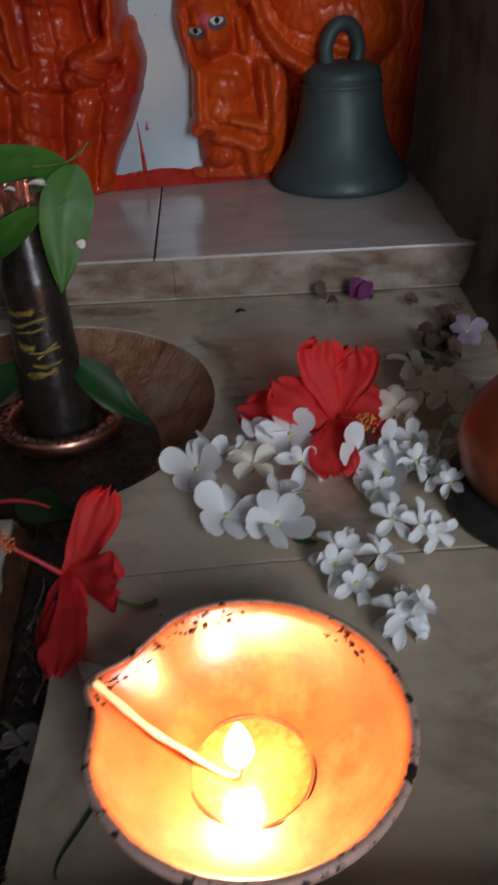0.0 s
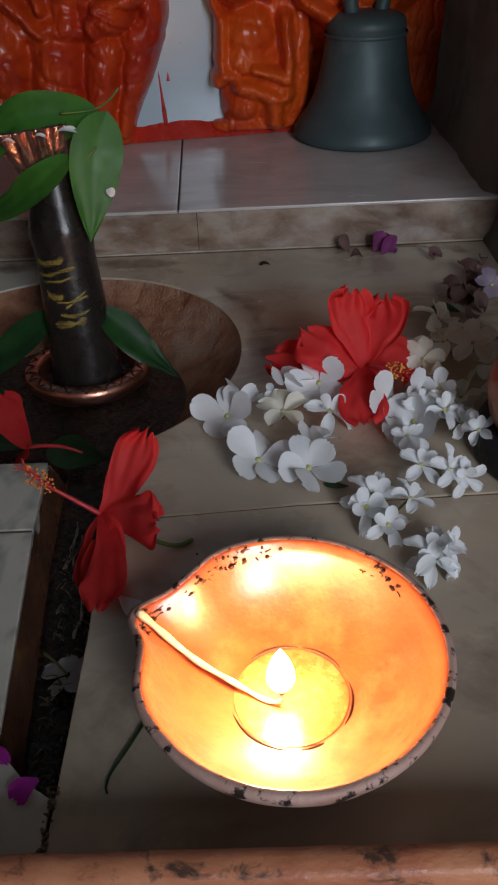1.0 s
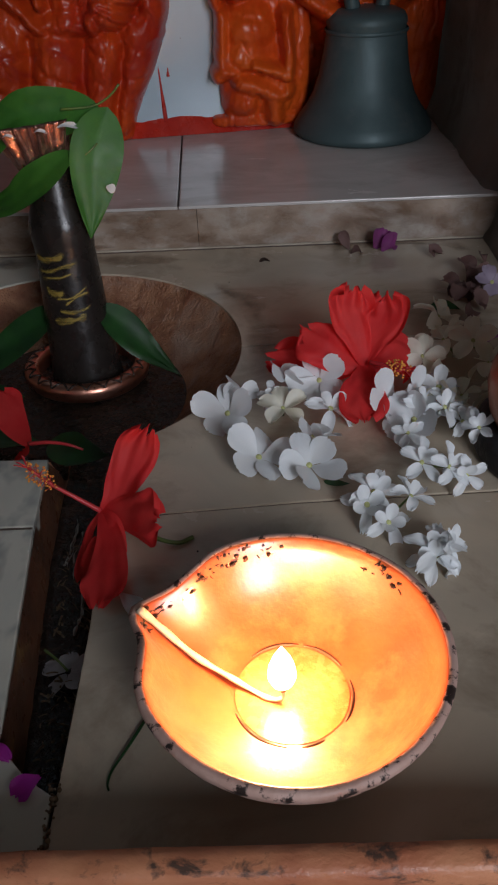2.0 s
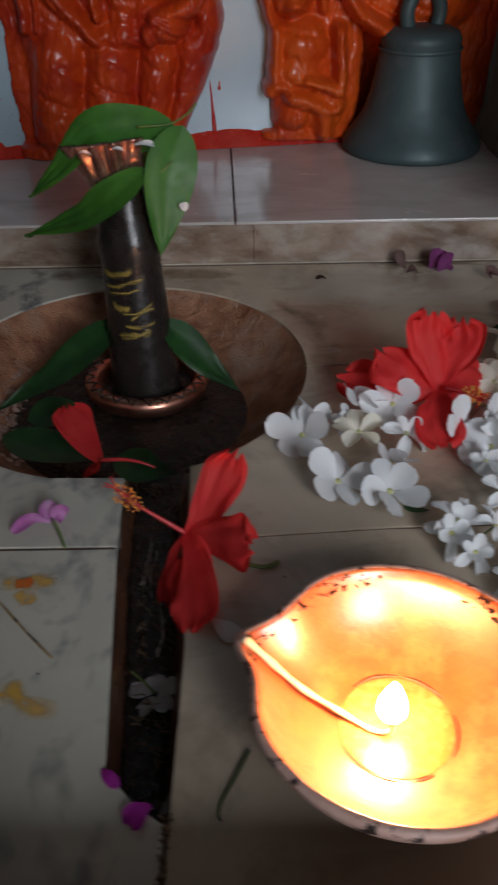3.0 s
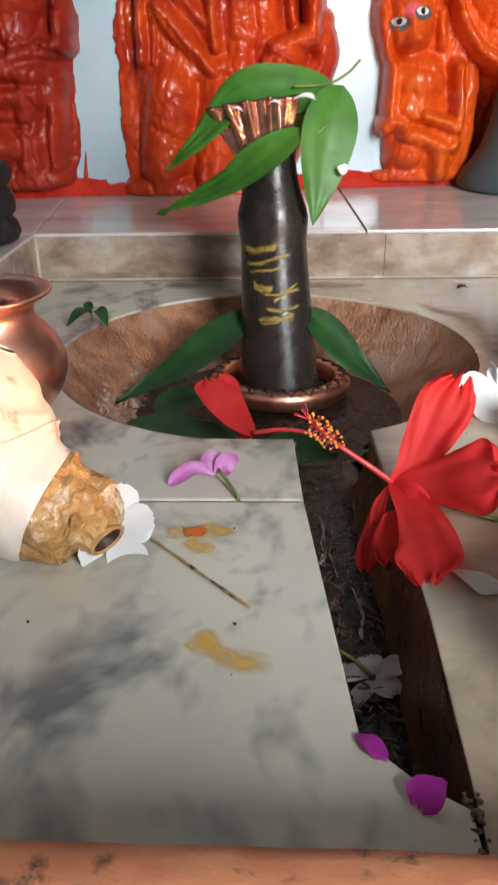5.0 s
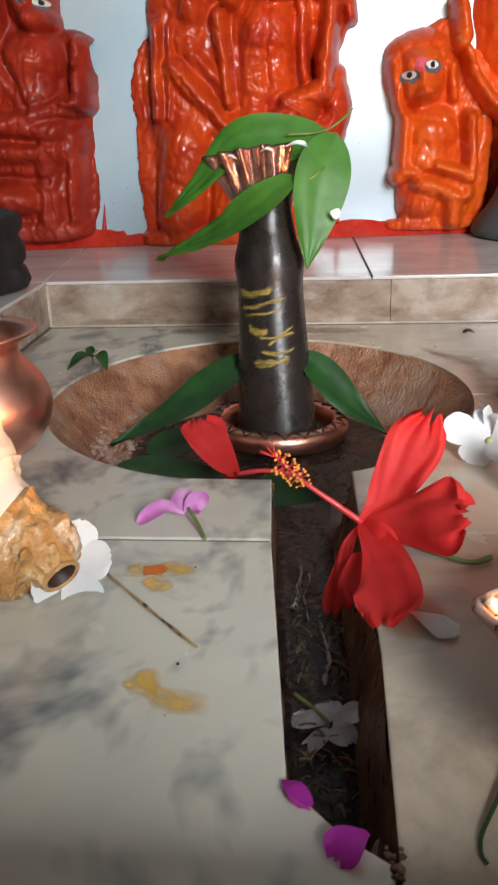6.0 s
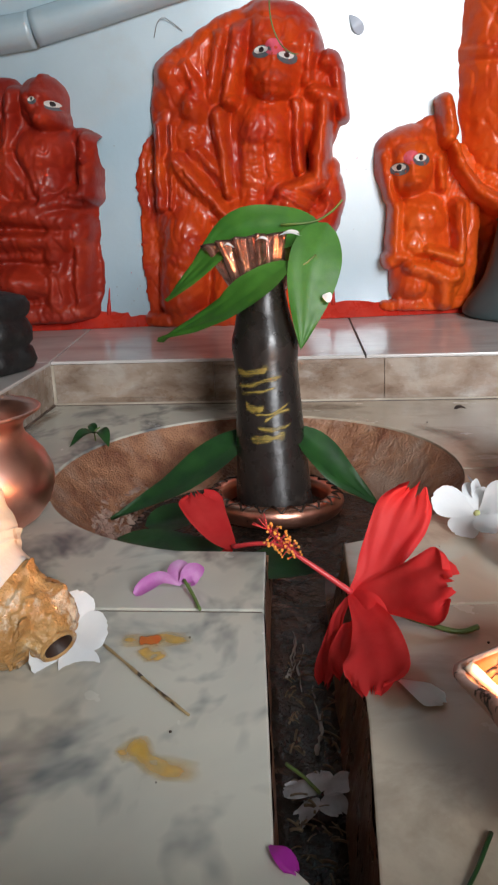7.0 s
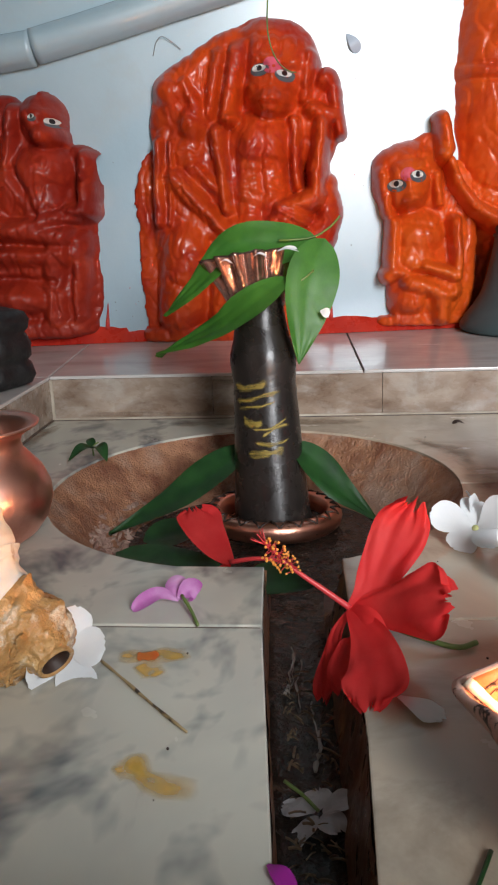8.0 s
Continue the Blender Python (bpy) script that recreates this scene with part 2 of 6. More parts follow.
def soft_edged(name, c1, c2, strength=1.5, grain=140.0, bite=-0.9, stretch=(1, 1, 1), most=1.0):
    """A thin smear that fades out towards its rim and in streaks."""
    m = surface(name, c1, c2, scale=160, rough=(0.4, 0.7), bump=0.3, fine=600)
    tree = m.node_tree
    N, L = tree.nodes.new, tree.links.new
    at = N("ShaderNodeAttribute")
    at.attribute_name = "fade"
    no = N("ShaderNodeTexNoise")
    no.inputs["Scale"].default_value, no.inputs["Detail"].default_value = grain, 5.0
    co = N("ShaderNodeTexCoord")
    mp = N("ShaderNodeMapping")
    mp.inputs["Scale"].default_value = stretch
    L(co.outputs["Object"], mp.inputs["Vector"])
    L(mp.outputs["Vector"], no.inputs["Vector"])
    a = N("ShaderNodeMath")
    a.operation = "MULTIPLY_ADD"
    L(at.outputs["Fac"], a.inputs[0])
    a.inputs[1].default_value = strength
    b = N("ShaderNodeMath")
    b.operation = "MULTIPLY"
    L(no.outputs["Fac"], b.inputs[0])
    b.inputs[1].default_value = bite
    L(b.outputs[0], a.inputs[2])
    a.use_clamp = True
    thin = N("ShaderNodeMath")
    thin.operation = "MULTIPLY"
    thin.inputs[1].default_value = most
    L(a.outputs[0], thin.inputs[0])
    L(thin.outputs[0], tree.nodes["Principled BSDF"].inputs["Alpha"])
    return m


YELLOW_STROKE = soft_edged("dried_yellow_paste_stroke", (0.46, 0.33, 0.07), (0.30, 0.20, 0.04), 1.75, 420.0, -2.2, (0.07, 0.07, 1), 0.85)
TURMERIC = soft_edged("turmeric_smear", (0.80, 0.42, 0.02), (0.74, 0.47, 0.06), 1.5, 110.0, -0.8, (1, 1, 1), 0.72)
BROWN_STAIN = soft_edged("brown_water_stain", (0.24, 0.13, 0.075), (0.32, 0.20, 0.12), 0.9, 60.0)
KUMKUM = soft_edged("orange_powder_spot", (0.66, 0.11, 0.01), (0.60, 0.17, 0.02), 3.0)


# ---- mesh helpers ----
from mathutils.bvhtree import BVHTree


def link_mesh(name, bm, mats, parent=None, label="", smooth=True):
    me = bpy.data.meshes.new(name)
    bm.normal_update()
    bm.to_mesh(me)
    bm.free()
    for m in (mats if isinstance(mats, (list, tuple)) else [mats]):
        me.materials.append(m)
    if smooth:
        for p in me.polygons:
            p.use_smooth = True
    ob = new(name, me)
    if parent:
        ob.parent = parent
    if label:
        ob["label"] = label
    return ob


def part(name, bm, material, parent, label="", smooth=True):
    return link_mesh(name, bm, material, parent, label, smooth)


def thing(name, label, category, group="", at=None, kind=""):
    ob = new(name)
    if at is not None:
        ob.matrix_basis = at
    return tagged(ob, label, category, group, kind)


def solid(name, bm, material, label, category="", group="", kind="", smooth=True):
    return tagged(link_mesh(name, bm, material, None, "", smooth), label, category, group, kind)


def lathe(profile, n=48, at=(0, 0, 0), bumps=None, skip=None):
    """A turned form; profile: (radius, z) from bottom to top."""
    bm = bmesh.new()
    rings = []
    for r, z in profile:
        ring = []
        for i in range(n):
            a = 2 * math.pi * i / n
            k = bumps(a, z) if bumps else 1.0
            ring.append(bm.verts.new((at[0] + r * k * math.cos(a), at[1] + r * k * math.sin(a), at[2] + z)))
        rings.append(ring)
    for a, b in zip(rings, rings[1:]):
        for i in range(n):
            vs = (a[i], a[(i + 1) % n], b[(i + 1) % n], b[i])
            if skip and skip(sum((v.co for v in vs), Vector()) / 4):
                continue
            bm.faces.new(vs)
    for ring, r in ((rings[0][::-1], profile[0][0]), (rings[-1], profile[-1][0])):
        if 0 < r < 0.006:
            bm.faces.new(ring)
    return bm


def bezier(pts, n):
    """A smooth line through the points (Catmull-Rom)."""
    p = [Vector(q) for q in pts]
    p = [2 * p[0] - p[1]] + p + [2 * p[-1] - p[-2]]
    out = []
    seg = len(p) - 3
    for i in range(n + 1):
        u = i / n * seg
        k = min(int(u), seg - 1)
        t = u - k
        a, b, c, d = p[k:k + 4]
        out.append(0.5 * ((2 * b) + (c - a) * t + (2 * a - 5 * b + 4 * c - d) * t * t + (3 * b - a - 3 * c + d) * t ** 3))
    return out


def tube(pts, radius, n=8, steps=16, bm=None):
    """A round rod along a line; radius may be a function of 0..1."""
    bm = bm or bmesh.new()
    line = bezier(pts, steps)
    rings = []
    side = None
    for i, q in enumerate(line):
        d = (line[min(i + 1, steps)] - line[max(i - 1, 0)]).normalized()
        side = d.orthogonal().normalized() if side is None else (side - d * side.dot(d)).normalized()
        up = d.cross(side)
        r = radius(i / steps) if callable(radius) else radius
        rings.append([bm.verts.new(q + r * (math.cos(2 * math.pi * k / n) * side + math.sin(2 * math.pi * k / n) * up)) for k in range(n)])
    for a, b in zip(rings, rings[1:]):
        for k in range(n):
            bm.faces.new((a[k], a[(k + 1) % n], b[(k + 1) % n], b[k]))
    bm.faces.new(rings[0][::-1])
    bm.faces.new(rings[-1])
    return bm


def sheet(pts, width, normal, shape="leaf", cup=0.0, ruffle=0.0, fold=0.0, nu=14, nv=8, seed=0, thick=0.0, twist=0.0, bm=None):
    """A leaf or petal along a line: width, cup across, a fold along the midrib and a wavy rim."""
    bm = bm or bmesh.new()
    line = bezier(pts, nu)
    nrm = Vector(normal).normalized()
    rows = []
    for i, q in enumerate(line):
        t = i / nu
        d = (line[min(i + 1, nu)] - line[max(i - 1, 0)]).normalized()
        side = d.cross(nrm).normalized()
        up = side.cross(d).normalized()
        if twist:
            turn = Matrix.Rotation(twist * t, 3, d)
            side, up = turn @ side, turn @ up
        if shape == "leaf":
            w = math.sin(math.pi * min(1, t ** 0.8)) ** 0.8 * (1 - 0.35 * t)
        elif shape == "petal":
            w = (0.14 + 0.86 * math.sin(math.pi * 0.5 * min(1, t / 0.68))) * math.sqrt(max(0.0, 1 - max(0, (t - 0.62) / 0.40) ** 2.4))
        elif shape == "fan":
            w = (0.16 + 0.84 * min(1.0, t / 0.80) ** 0.75) * math.sqrt(max(0.0, 1 - max(0, (t - 0.78) / 0.235) ** 2.6))
        elif shape == "round":
            w = (0.16 + 0.84 * math.sin(math.pi * 0.5 * min(1, t / 0.7)) ** 1.3) * math.sqrt(max(0.0, 1 - max(0, (t - 0.66) / 0.36) ** 2.6))
        else:
            w = math.sin(math.pi * (0.1 + 0.9 * t) ** 0.75) ** 0.9
        w = max(w, 0.015) * width / 2
        row = []
        for j in range(nv + 1):
            s = 2 * j / nv - 1
            wob = ruffle * t * (abs(s) ** 1.5 + 0.6 * t * t) * (noise.noise((s * 2.7 + seed * 3.1, t * 3.5, seed * 1.7)) * 1.6 + 0.6 * math.sin(9 * s + 7 * t + seed))
            edge = 1 + (0.10 * noise.noise((s * 5 + seed, 9.0, t * 4)) if ruffle > 0.002 else 0)
            row.append(bm.verts.new(q + side * s * w * edge + up * (cup * w * s * s + fold * w * abs(s) + wob)
                                    + d * (ruffle * 0.9 * t ** 3 * (math.cos(s * 7 + seed) + 0.8 * noise.noise((s * 6, seed, 3.3))))
                                    + d * (0.0048 * t ** 5 * (noise.noise((s * 15, seed * 2.0, 1.7)) + 0.6 * noise.noise((s * 34, seed * 2.0, 4.7))) if shape == "fan" else 0.0)))
        rows.append(row)
    top = []
    for a, b in zip(rows, rows[1:]):
        for j in range(nv):
            top.append(bm.faces.new((a[j], a[j + 1], b[j + 1], b[j])))
    if thick:
        bmesh.ops.solidify(bm, geom=top, thickness=thick)
    return bm


def slab(outline, top, bottom, bevel=0.0015, bm=None):
    """A plate with the given outline, its upper edge worn round."""
    bm = bm or bmesh.new()
    up = [bm.verts.new((x, y, top)) for x, y in outline]
    lo = [bm.verts.new((x, y, bottom)) for x, y in outline]
    f = bm.faces.new(up)
    bm.faces.new(lo[::-1])
    n = len(outline)
    for i in range(n):
        bm.faces.new((lo[i], lo[(i + 1) % n], up[(i + 1) % n], up[i]))
    bm.normal_update()
    if f.normal.z < 0:
        bmesh.ops.reverse_faces(bm, faces=bm.faces[:])
    if bevel:
        bmesh.ops.bevel(bm, geom=list(f.edges), offset=bevel, segments=2, affect="EDGES", profile=0.6)
    return bm


def block(lo, hi, bevel=0.0, bm=None):
    return slab([(lo[0], lo[1]), (hi[0], lo[1]), (hi[0], hi[1]), (lo[0], hi[1])], hi[2], lo[2], bevel, bm)


def wall_y(x):
    """The back wall runs slightly askew."""
    return 1.015 + 0.12 * x


def relief(shapes, x0, x1, z0, z1, step=0.0017, back=None, lump=0.0020, seed=0, cut=0.003, merge=0.0110):
    """A figure in half relief on the wall, raised forms first, then fine modelling on top of them.
    oval ('o', x, z, rx, rz, height, turn)   slab ('s', x, z, rx, rz, height, power)   limb ('l', xa, za, xb, zb, ra, rb, ha, hb)
    swelling or hollow ('a', x, z, rx, rz, height)   ridge or groove ('g', xa, za, xb, zb, radius, height)."""
    nx, nz = int((x1 - x0) / step) + 1, int((z1 - z0) / step) + 1
    gx, gz = np.meshgrid(x0 + step * np.arange(nx), z0 + step * np.arange(nz), indexing="ij")
    H = np.full_like(gx, -0.05)
    shift = np.array([[(0.0022 * noise.noise((x * 30, z * 30, seed + 21)) + 0.0012 * noise.noise((x * 90, z * 90, seed + 22)),
                        0.0022 * noise.noise((x * 30, z * 30, seed + 31)) + 0.0012 * noise.noise((x * 90, z * 90, seed + 32))) for z in gz[0]] for x in gx[:, 0]])
    X, Z = gx + shift[:, :, 0], gz + shift[:, :, 1]

    def along(xa, za, xb, zb):
        lx, lz = xb - xa, zb - za
        t = np.clip(((X - xa) * lx + (Z - za) * lz) / (lx * lx + lz * lz), 0, 1)
        return t, (X - xa - t * lx) ** 2 + (Z - za - t * lz) ** 2

    for kind, *v in shapes:
        if kind in "ag":
            continue
        if kind == "o":
            cx, cz, rx, rz, h, turn = v
            c, w = math.cos(radians(turn)), math.sin(radians(turn))
            d = (((X - cx) * c + (Z - cz) * w) / rx) ** 2 + ((-(X - cx) * w + (Z - cz) * c) / rz) ** 2
        elif kind == "s":
            cx, cz, rx, rz, h, power = v
            d = np.abs((X - cx) / rx) ** power + np.abs((Z - cz) / rz) ** power
        else:
            t, d = along(*v[:4])
            d = d / (v[4] + (v[5] - v[4]) * t) ** 2
            h = v[6] + (v[7] - v[6]) * t
        g = np.where(d < 1, h * np.clip(1 - d, 0, 1) ** 0.5, -0.03 * (np.minimum(d, 4) - 1))
        k = np.clip(0.5 + 0.5 * (H - g) / merge, 0, 1)
        H = np.where(np.abs(H - g) < merge, g + (H - g) * k + merge * k * (1 - k), np.maximum(H, g))
    solid_part = H > 0.010
    for kind, *v in shapes:
        if kind == "a":
            H = H + solid_part * v[4] * np.exp(-2 * (((X - v[0]) / v[2]) ** 2 + ((Z - v[1]) / v[3]) ** 2))
        elif kind == "g":
            t, d = along(*v[:4])
            H = H + solid_part * 0.75 * v[5] * np.exp(-d / (1.25 * v[4]) ** 2)
    bm = bmesh.new()
    grid = {}
    rough = np.array([[noise.noise((x * 55, z * 55, seed + 3)) + 0.6 * noise.noise((x * 140, z * 140, seed)) for z in gz[0]] for x in gx[:, 0]])
    edge = H + 0.0022 * rough
    keep = edge > cut
    for i in range(nx):
        for j in range(nz):
            x, z = gx[i, j], gz[i, j]
            base = back if back is not None else wall_y(x)
            if keep[i, j]:
                h = H[i, j] + lump * (noise.noise((x * 45, z * 32, seed)) + 0.8 * noise.noise((x * 120, z * 70, seed + 5)) + 0.5 * noise.noise((x * 240, z * 150, seed + 7)))
                h -= 0.0022 * max(0.0, 1 - 5.0 * abs(noise.noise((x * 60 + 2 * z, z * 34, seed + 11)))) ** 2
                grid[i, j] = bm.verts.new((x, base - max(h, 0.0035), z))
                continue
            cross = []
            for a in (-1, 0, 1):
                for b in (-1, 0, 1):
                    if 0 <= i + a < nx and 0 <= j + b < nz and keep[i + a, j + b]:
                        f = (edge[i + a, j + b] - cut) / max(1e-6, edge[i + a, j + b] - edge[i, j])
                        f = min(max(f, 0.1), 0.9)
                        cross.append((x + (1 - f) * a * step, z + (1 - f) * b * step))
            if cross:
                cx, cz = sum(c[0] for c in cross) / len(cross), sum(c[1] for c in cross) / len(cross)
                grid[i, j] = bm.verts.new((cx, base + 0.002, cz))
    for (i, j), v in grid.items():
        q = (grid.get((i + 1, j)), grid.get((i + 1, j + 1)), grid.get((i, j + 1)))
        if all(q):
            bm.faces.new((v, *q))
    return bm


def add_disc(bm, front, x, z, rx, rz, lift, material, n=20):
    """An oval of paint that follows the surface."""
    mid = bm.verts.new((x, front(x, z) - lift, z))
    old = None
    for r in (0.5, 1.0):
        ring = []
        for i in range(n):
            px, pz = x + r * rx * math.cos(2 * math.pi * i / n), z + r * rz * math.sin(2 * math.pi * i / n)
            ring.append(bm.verts.new((px, front(px, pz) - lift, pz)))
        for i in range(n):
            vs = (ring[i], ring[(i + 1) % n], mid) if old is None else (ring[i], ring[(i + 1) % n], old[(i + 1) % n], old[i])
            bm.faces.new(vs).material_index = material
        old = ring


def statue(label, shapes, box, eyes=(), seed=0, back=None, brow=None, group="vermilion figures", paint=VERMILION, shade=1.25):
    bm = relief(shapes, *box, seed=seed, back=back)
    tree = BVHTree.FromBMesh(bm)

    def front(x, z):
        hit = tree.ray_cast(Vector((x, 0.5, z)), Vector((0, 1, 0)))[0]
        return hit.y if hit else wall_y(x)
    for x, z, w in eyes:
        add_disc(bm, front, x + 0.001, z - 0.0022, w * shade, w * shade * 0.68, 0.0007, 3)
        add_disc(bm, front, x, z, w * 0.92, w * 0.50, 0.0014, 1)
        add_disc(bm, front, x + 0.0005, z, w * 0.34, w * 0.40, 0.0020, 2)
    if brow:
        add_disc(bm, front, brow[0], brow[1], brow[2] * 0.8, brow[2] * 0.7, 0.0006, 4)
    return solid("statue", bm, [paint, WHITE_EYE, BLACK_EYE, BLUE_EYE, PINK_MARK], label, "statue", group)


# ---- the large structure ----
CX, CY, CR = -0.150, 0.545, 0.1485
LEDGE_Y, LEDGE_X, LEDGE_Z = 0.745, -0.368, 0.0445


def arc(a0, a1, n, r=CR):
    return [(CX + r * math.cos(radians(a0 + (a1 - a0) * i / n)), CY + r * math.sin(radians(a0 + (a1 - a0) * i / n))) for i in range(n + 1)]


floor = thing("floor", "worn grey-white marble slab floor with a round basin and a drain channel", "floor", kind="structure")
part("bedding", block((LEDGE_X - 0.01, 0.117, -0.075), (0.29, 0.75, -0.0585)), GROUT, floor, smooth=False)
LEFT_FRONT = [(-0.62, 0.1165), (-0.0868, 0.1165), (-0.0860, 0.162), (-0.0990, 0.1705), (-0.1150, 0.1876), (-0.1283, 0.3308), (-0.62, 0.3308)]
LEFT_BACK = [(-0.62, 0.3334), (-0.1285, 0.3334), (-0.1320, 0.3990)] + arc(262, 90, 40)[1:] + [(CX, LEDGE_Y), (LEDGE_X, LEDGE_Y), (LEDGE_X, 0.36), (-0.62, 0.36)]
RIGHT_FRONT = [(-0.0852, 0.1165), (0.30, 0.1165), (0.30, 0.3520), (0.03, 0.3445), (-0.0862, 0.3365), (-0.0835, 0.25), (-0.0846, 0.162)]
RIGHT_MID = [(-0.0865, 0.3381), (0.03, 0.3461), (0.30, 0.3536), (0.30, 0.5560), (0.12, 0.5440), (CX + CR * math.cos(radians(-2)), 0.5390)] + arc(-3, -64, 22)[1:] + [(-0.0890, 0.4100)]
RIGHT_BACK = [(CX + CR, 0.5407), (0.12, 0.5457), (0.30, 0.5577), (0.30, LEDGE_Y), (CX + 0.0012, LEDGE_Y)] + arc(89.5, 0, 24)
for outline, stone in ((LEFT_FRONT, MARBLE), (LEFT_BACK, MARBLE), (RIGHT_FRONT, STAINED_MARBLE), (RIGHT_MID, STAINED_MARBLE), (RIGHT_BACK, STAINED_MARBLE)):
    part("marble_slab", slab(outline, 0.0, -0.040, 0.0009), stone, floor, smooth=False)


for outline in ([(-0.62, 0.3300), (-0.1295, 0.3300), (-0.1295, 0.3340), (-0.62, 0.3340)],
                [(-0.0850, 0.3360), (0.03, 0.3438), (0.30, 0.3513), (0.30, 0.3543), (0.03, 0.3468), (-0.0850, 0.3388)],
                [(0.0010, 0.5402), (0.12, 0.5434), (0.30, 0.5554), (0.30, 0.5583), (0.12, 0.5463), (0.0010, 0.5432)]):
    part("joint", slab(outline, -0.0013, -0.03, 0), GROUT, floor, smooth=False)


def in_channel(c):
    return -0.135 < c.x < -0.086 and c.y < 0.46


part("basin_bowl", lathe([(CR + 0.0004, -0.0015), (0.143, -0.009), (0.132, -0.021), (0.118, -0.034), (0.104, -0.045), (0.094, -0.052), (0.08, -0.0545), (0.04, -0.0555), (0.004, -0.0556)],
                         96, (CX, CY, 0), lambda a, z: 1 + (0.012 * noise.noise((math.cos(a) * 5, math.sin(a) * 5, z * 60)) + 0.006 * noise.noise((math.cos(a) * 15, math.sin(a) * 15, z * 150)) if z < -0.005 else 0), in_channel), BASIN, floor, "brown stained stone bowl")
part("basin_water_film", lathe([(0.101, -0.0478), (0.05, -0.0474), (0.004, -0.0474)], 64, (CX, CY, 0),
                               lambda a, z: 1 + 0.05 * noise.noise((math.cos(a) * 2, math.sin(a) * 2, 3.0))), SLUDGE, floor, "wet black sediment")

# drain channel
bm = bmesh.new()
rows = []
for i in range(61):
    t = i / 60
    y = 0.46 - t * 0.312
    xl = float(np.interp(y, (0.148, 0.1876, 0.332, 0.399, 0.46), (-0.112, -0.1146, -0.1279, -0.1316, -0.1350)))
    xr = float(np.interp(y, (0.148, 0.162, 0.25, 0.3365, 0.41, 0.46), (-0.0850, -0.0850, -0.0839, -0.0866, -0.0894, -0.0900)))
    z = -0.047 + 0.004 * t
    rise = min(1.0, max(0.0, (0.432 - y) / 0.03))
    cols = []
    for k, (fx, fz) in enumerate(((0.0, 0.042), (0.03, 0.003), (0.16, 0.0), (0.32, 0.001), (0.48, -0.001), (0.62, 0.000), (0.78, 0.003), (0.87, 0.017), (0.94, 0.032), (1.0, 0.0425))):
        x = xl + (xr - xl) * fx
        n = noise.noise((x * 90, y * 60, 2.0))
        cols.append(bm.verts.new((x + 0.0012 * n, y, z + fz * rise + 0.0022 * n * (1 if 0.1 < fx < 0.9 else 0.2))))
    rows.append(cols)
for a, b in zip(rows, rows[1:]):
    for k in range(len(a) - 1):
        f = bm.faces.new((a[k], b[k], b[k + 1], a[k + 1]))
        f.material_index = 1 if k >= 6 or k == 0 else 0
part("drain_channel", bm, [SLUDGE, CHANNEL_SIDE], floor, "wet dark drain channel")

# upright kerb along the front, slightly askew
def kerb_y(x):
    return 0.1198 - 0.0114 * x


bm = bmesh.new()
prof = [(0.0, -0.03), (0.0, 0.030), (-0.0004, 0.0375), (-0.0016, 0.0396), (-0.0055, 0.0402), (-0.0100, 0.0398), (-0.0122, 0.0378), (-0.0128, 0.030), (-0.0130, -0.09), (-0.004, -0.09)]
rows = []
for i in range(161):
    x = -0.62 + 0.92 * i / 160
    chip = 0.0016 * max(0.0, noise.noise((x * 38, 5.0, 1.0)) - 0.25)
    rows.append([bm.verts.new((x, kerb_y(x) + y + 0.0006 * noise.noise((x * 45, k, 0)), z - (chip if z > 0.035 else 0.0) + 0.0005 * noise.noise((x * 70, k, 7)))) for k, (y, z) in enumerate(prof)])
for a, b in zip(rows, rows[1:]):
    for k in range(len(prof)):
        bm.faces.new((a[k], a[(k + 1) % len(prof)], b[(k + 1) % len(prof)], b[k]))
solid("front_trim", bm, NOSING, "worn upright terracotta-coloured kerb along the front of the marble", "edging", kind="structure")

# plinth under the altar and room floor
solid("altar_plinth", block((-0.64, 0.112, -0.70), (0.31, 0.75, -0.0765)), DIRTY, "plain plaster plinth under the altar", "plinth", kind="structure", smooth=False)
solid("ground", block((-1.0, -1.25, -0.74), (1.3, 1.3, -0.702)), ROOM, "plain stone room floor", "floor", kind="structure", smooth=False)

# raised ledge behind and at the side
ledge = thing("ledge", "low stained marble ledge that carries the painted figures", "ledge", kind="structure")
part("core", block((-0.62, LEDGE_Y + 0.012, -0.06), (0.30, 1.12, 0.037)), GROUT, ledge, smooth=False)
part("core", block((-0.62, 0.362, -0.06), (LEDGE_X - 0.012, LEDGE_Y + 0.010, 0.037)), GROUT, ledge, smooth=False)
FRONT = LEDGE_Y - 0.0006
for outline in ([(-0.62, FRONT), (LEDGE_X - 0.001, FRONT), (-0.405, 1.12), (-0.62, 1.12)],
                [(LEDGE_X + 0.0006, FRONT), (-0.0605, FRONT), (-0.0725, 1.12), (-0.4034, 1.12)],
                [(-0.0588, FRONT), (0.300, FRONT), (0.300, 1.12), (-0.0708, 1.12)]):
    part("marble_slab", slab(outline, LEDGE_Z, 0.0415, 0.0012), LEDGE_MARBLE, ledge, smooth=False)
part("marble_slab", slab([(-0.62, 0.362), (LEDGE_X + 0.0006, 0.362), (LEDGE_X + 0.0006, FRONT - 0.0015), (-0.62, FRONT - 0.0015)], LEDGE_Z, 0.0415, 0.0012), LEDGE_MARBLE, ledge, smooth=False)
for xa, xb in ((LEDGE_X + 0.0005, -0.206), (-0.2055, -0.0420), (-0.0415, 0.30)):
    part("riser_panel", block((xa, LEDGE_Y, 0.0005), (xb, LEDGE_Y + 0.011, 0.0410)), RISER, ledge, smooth=False)
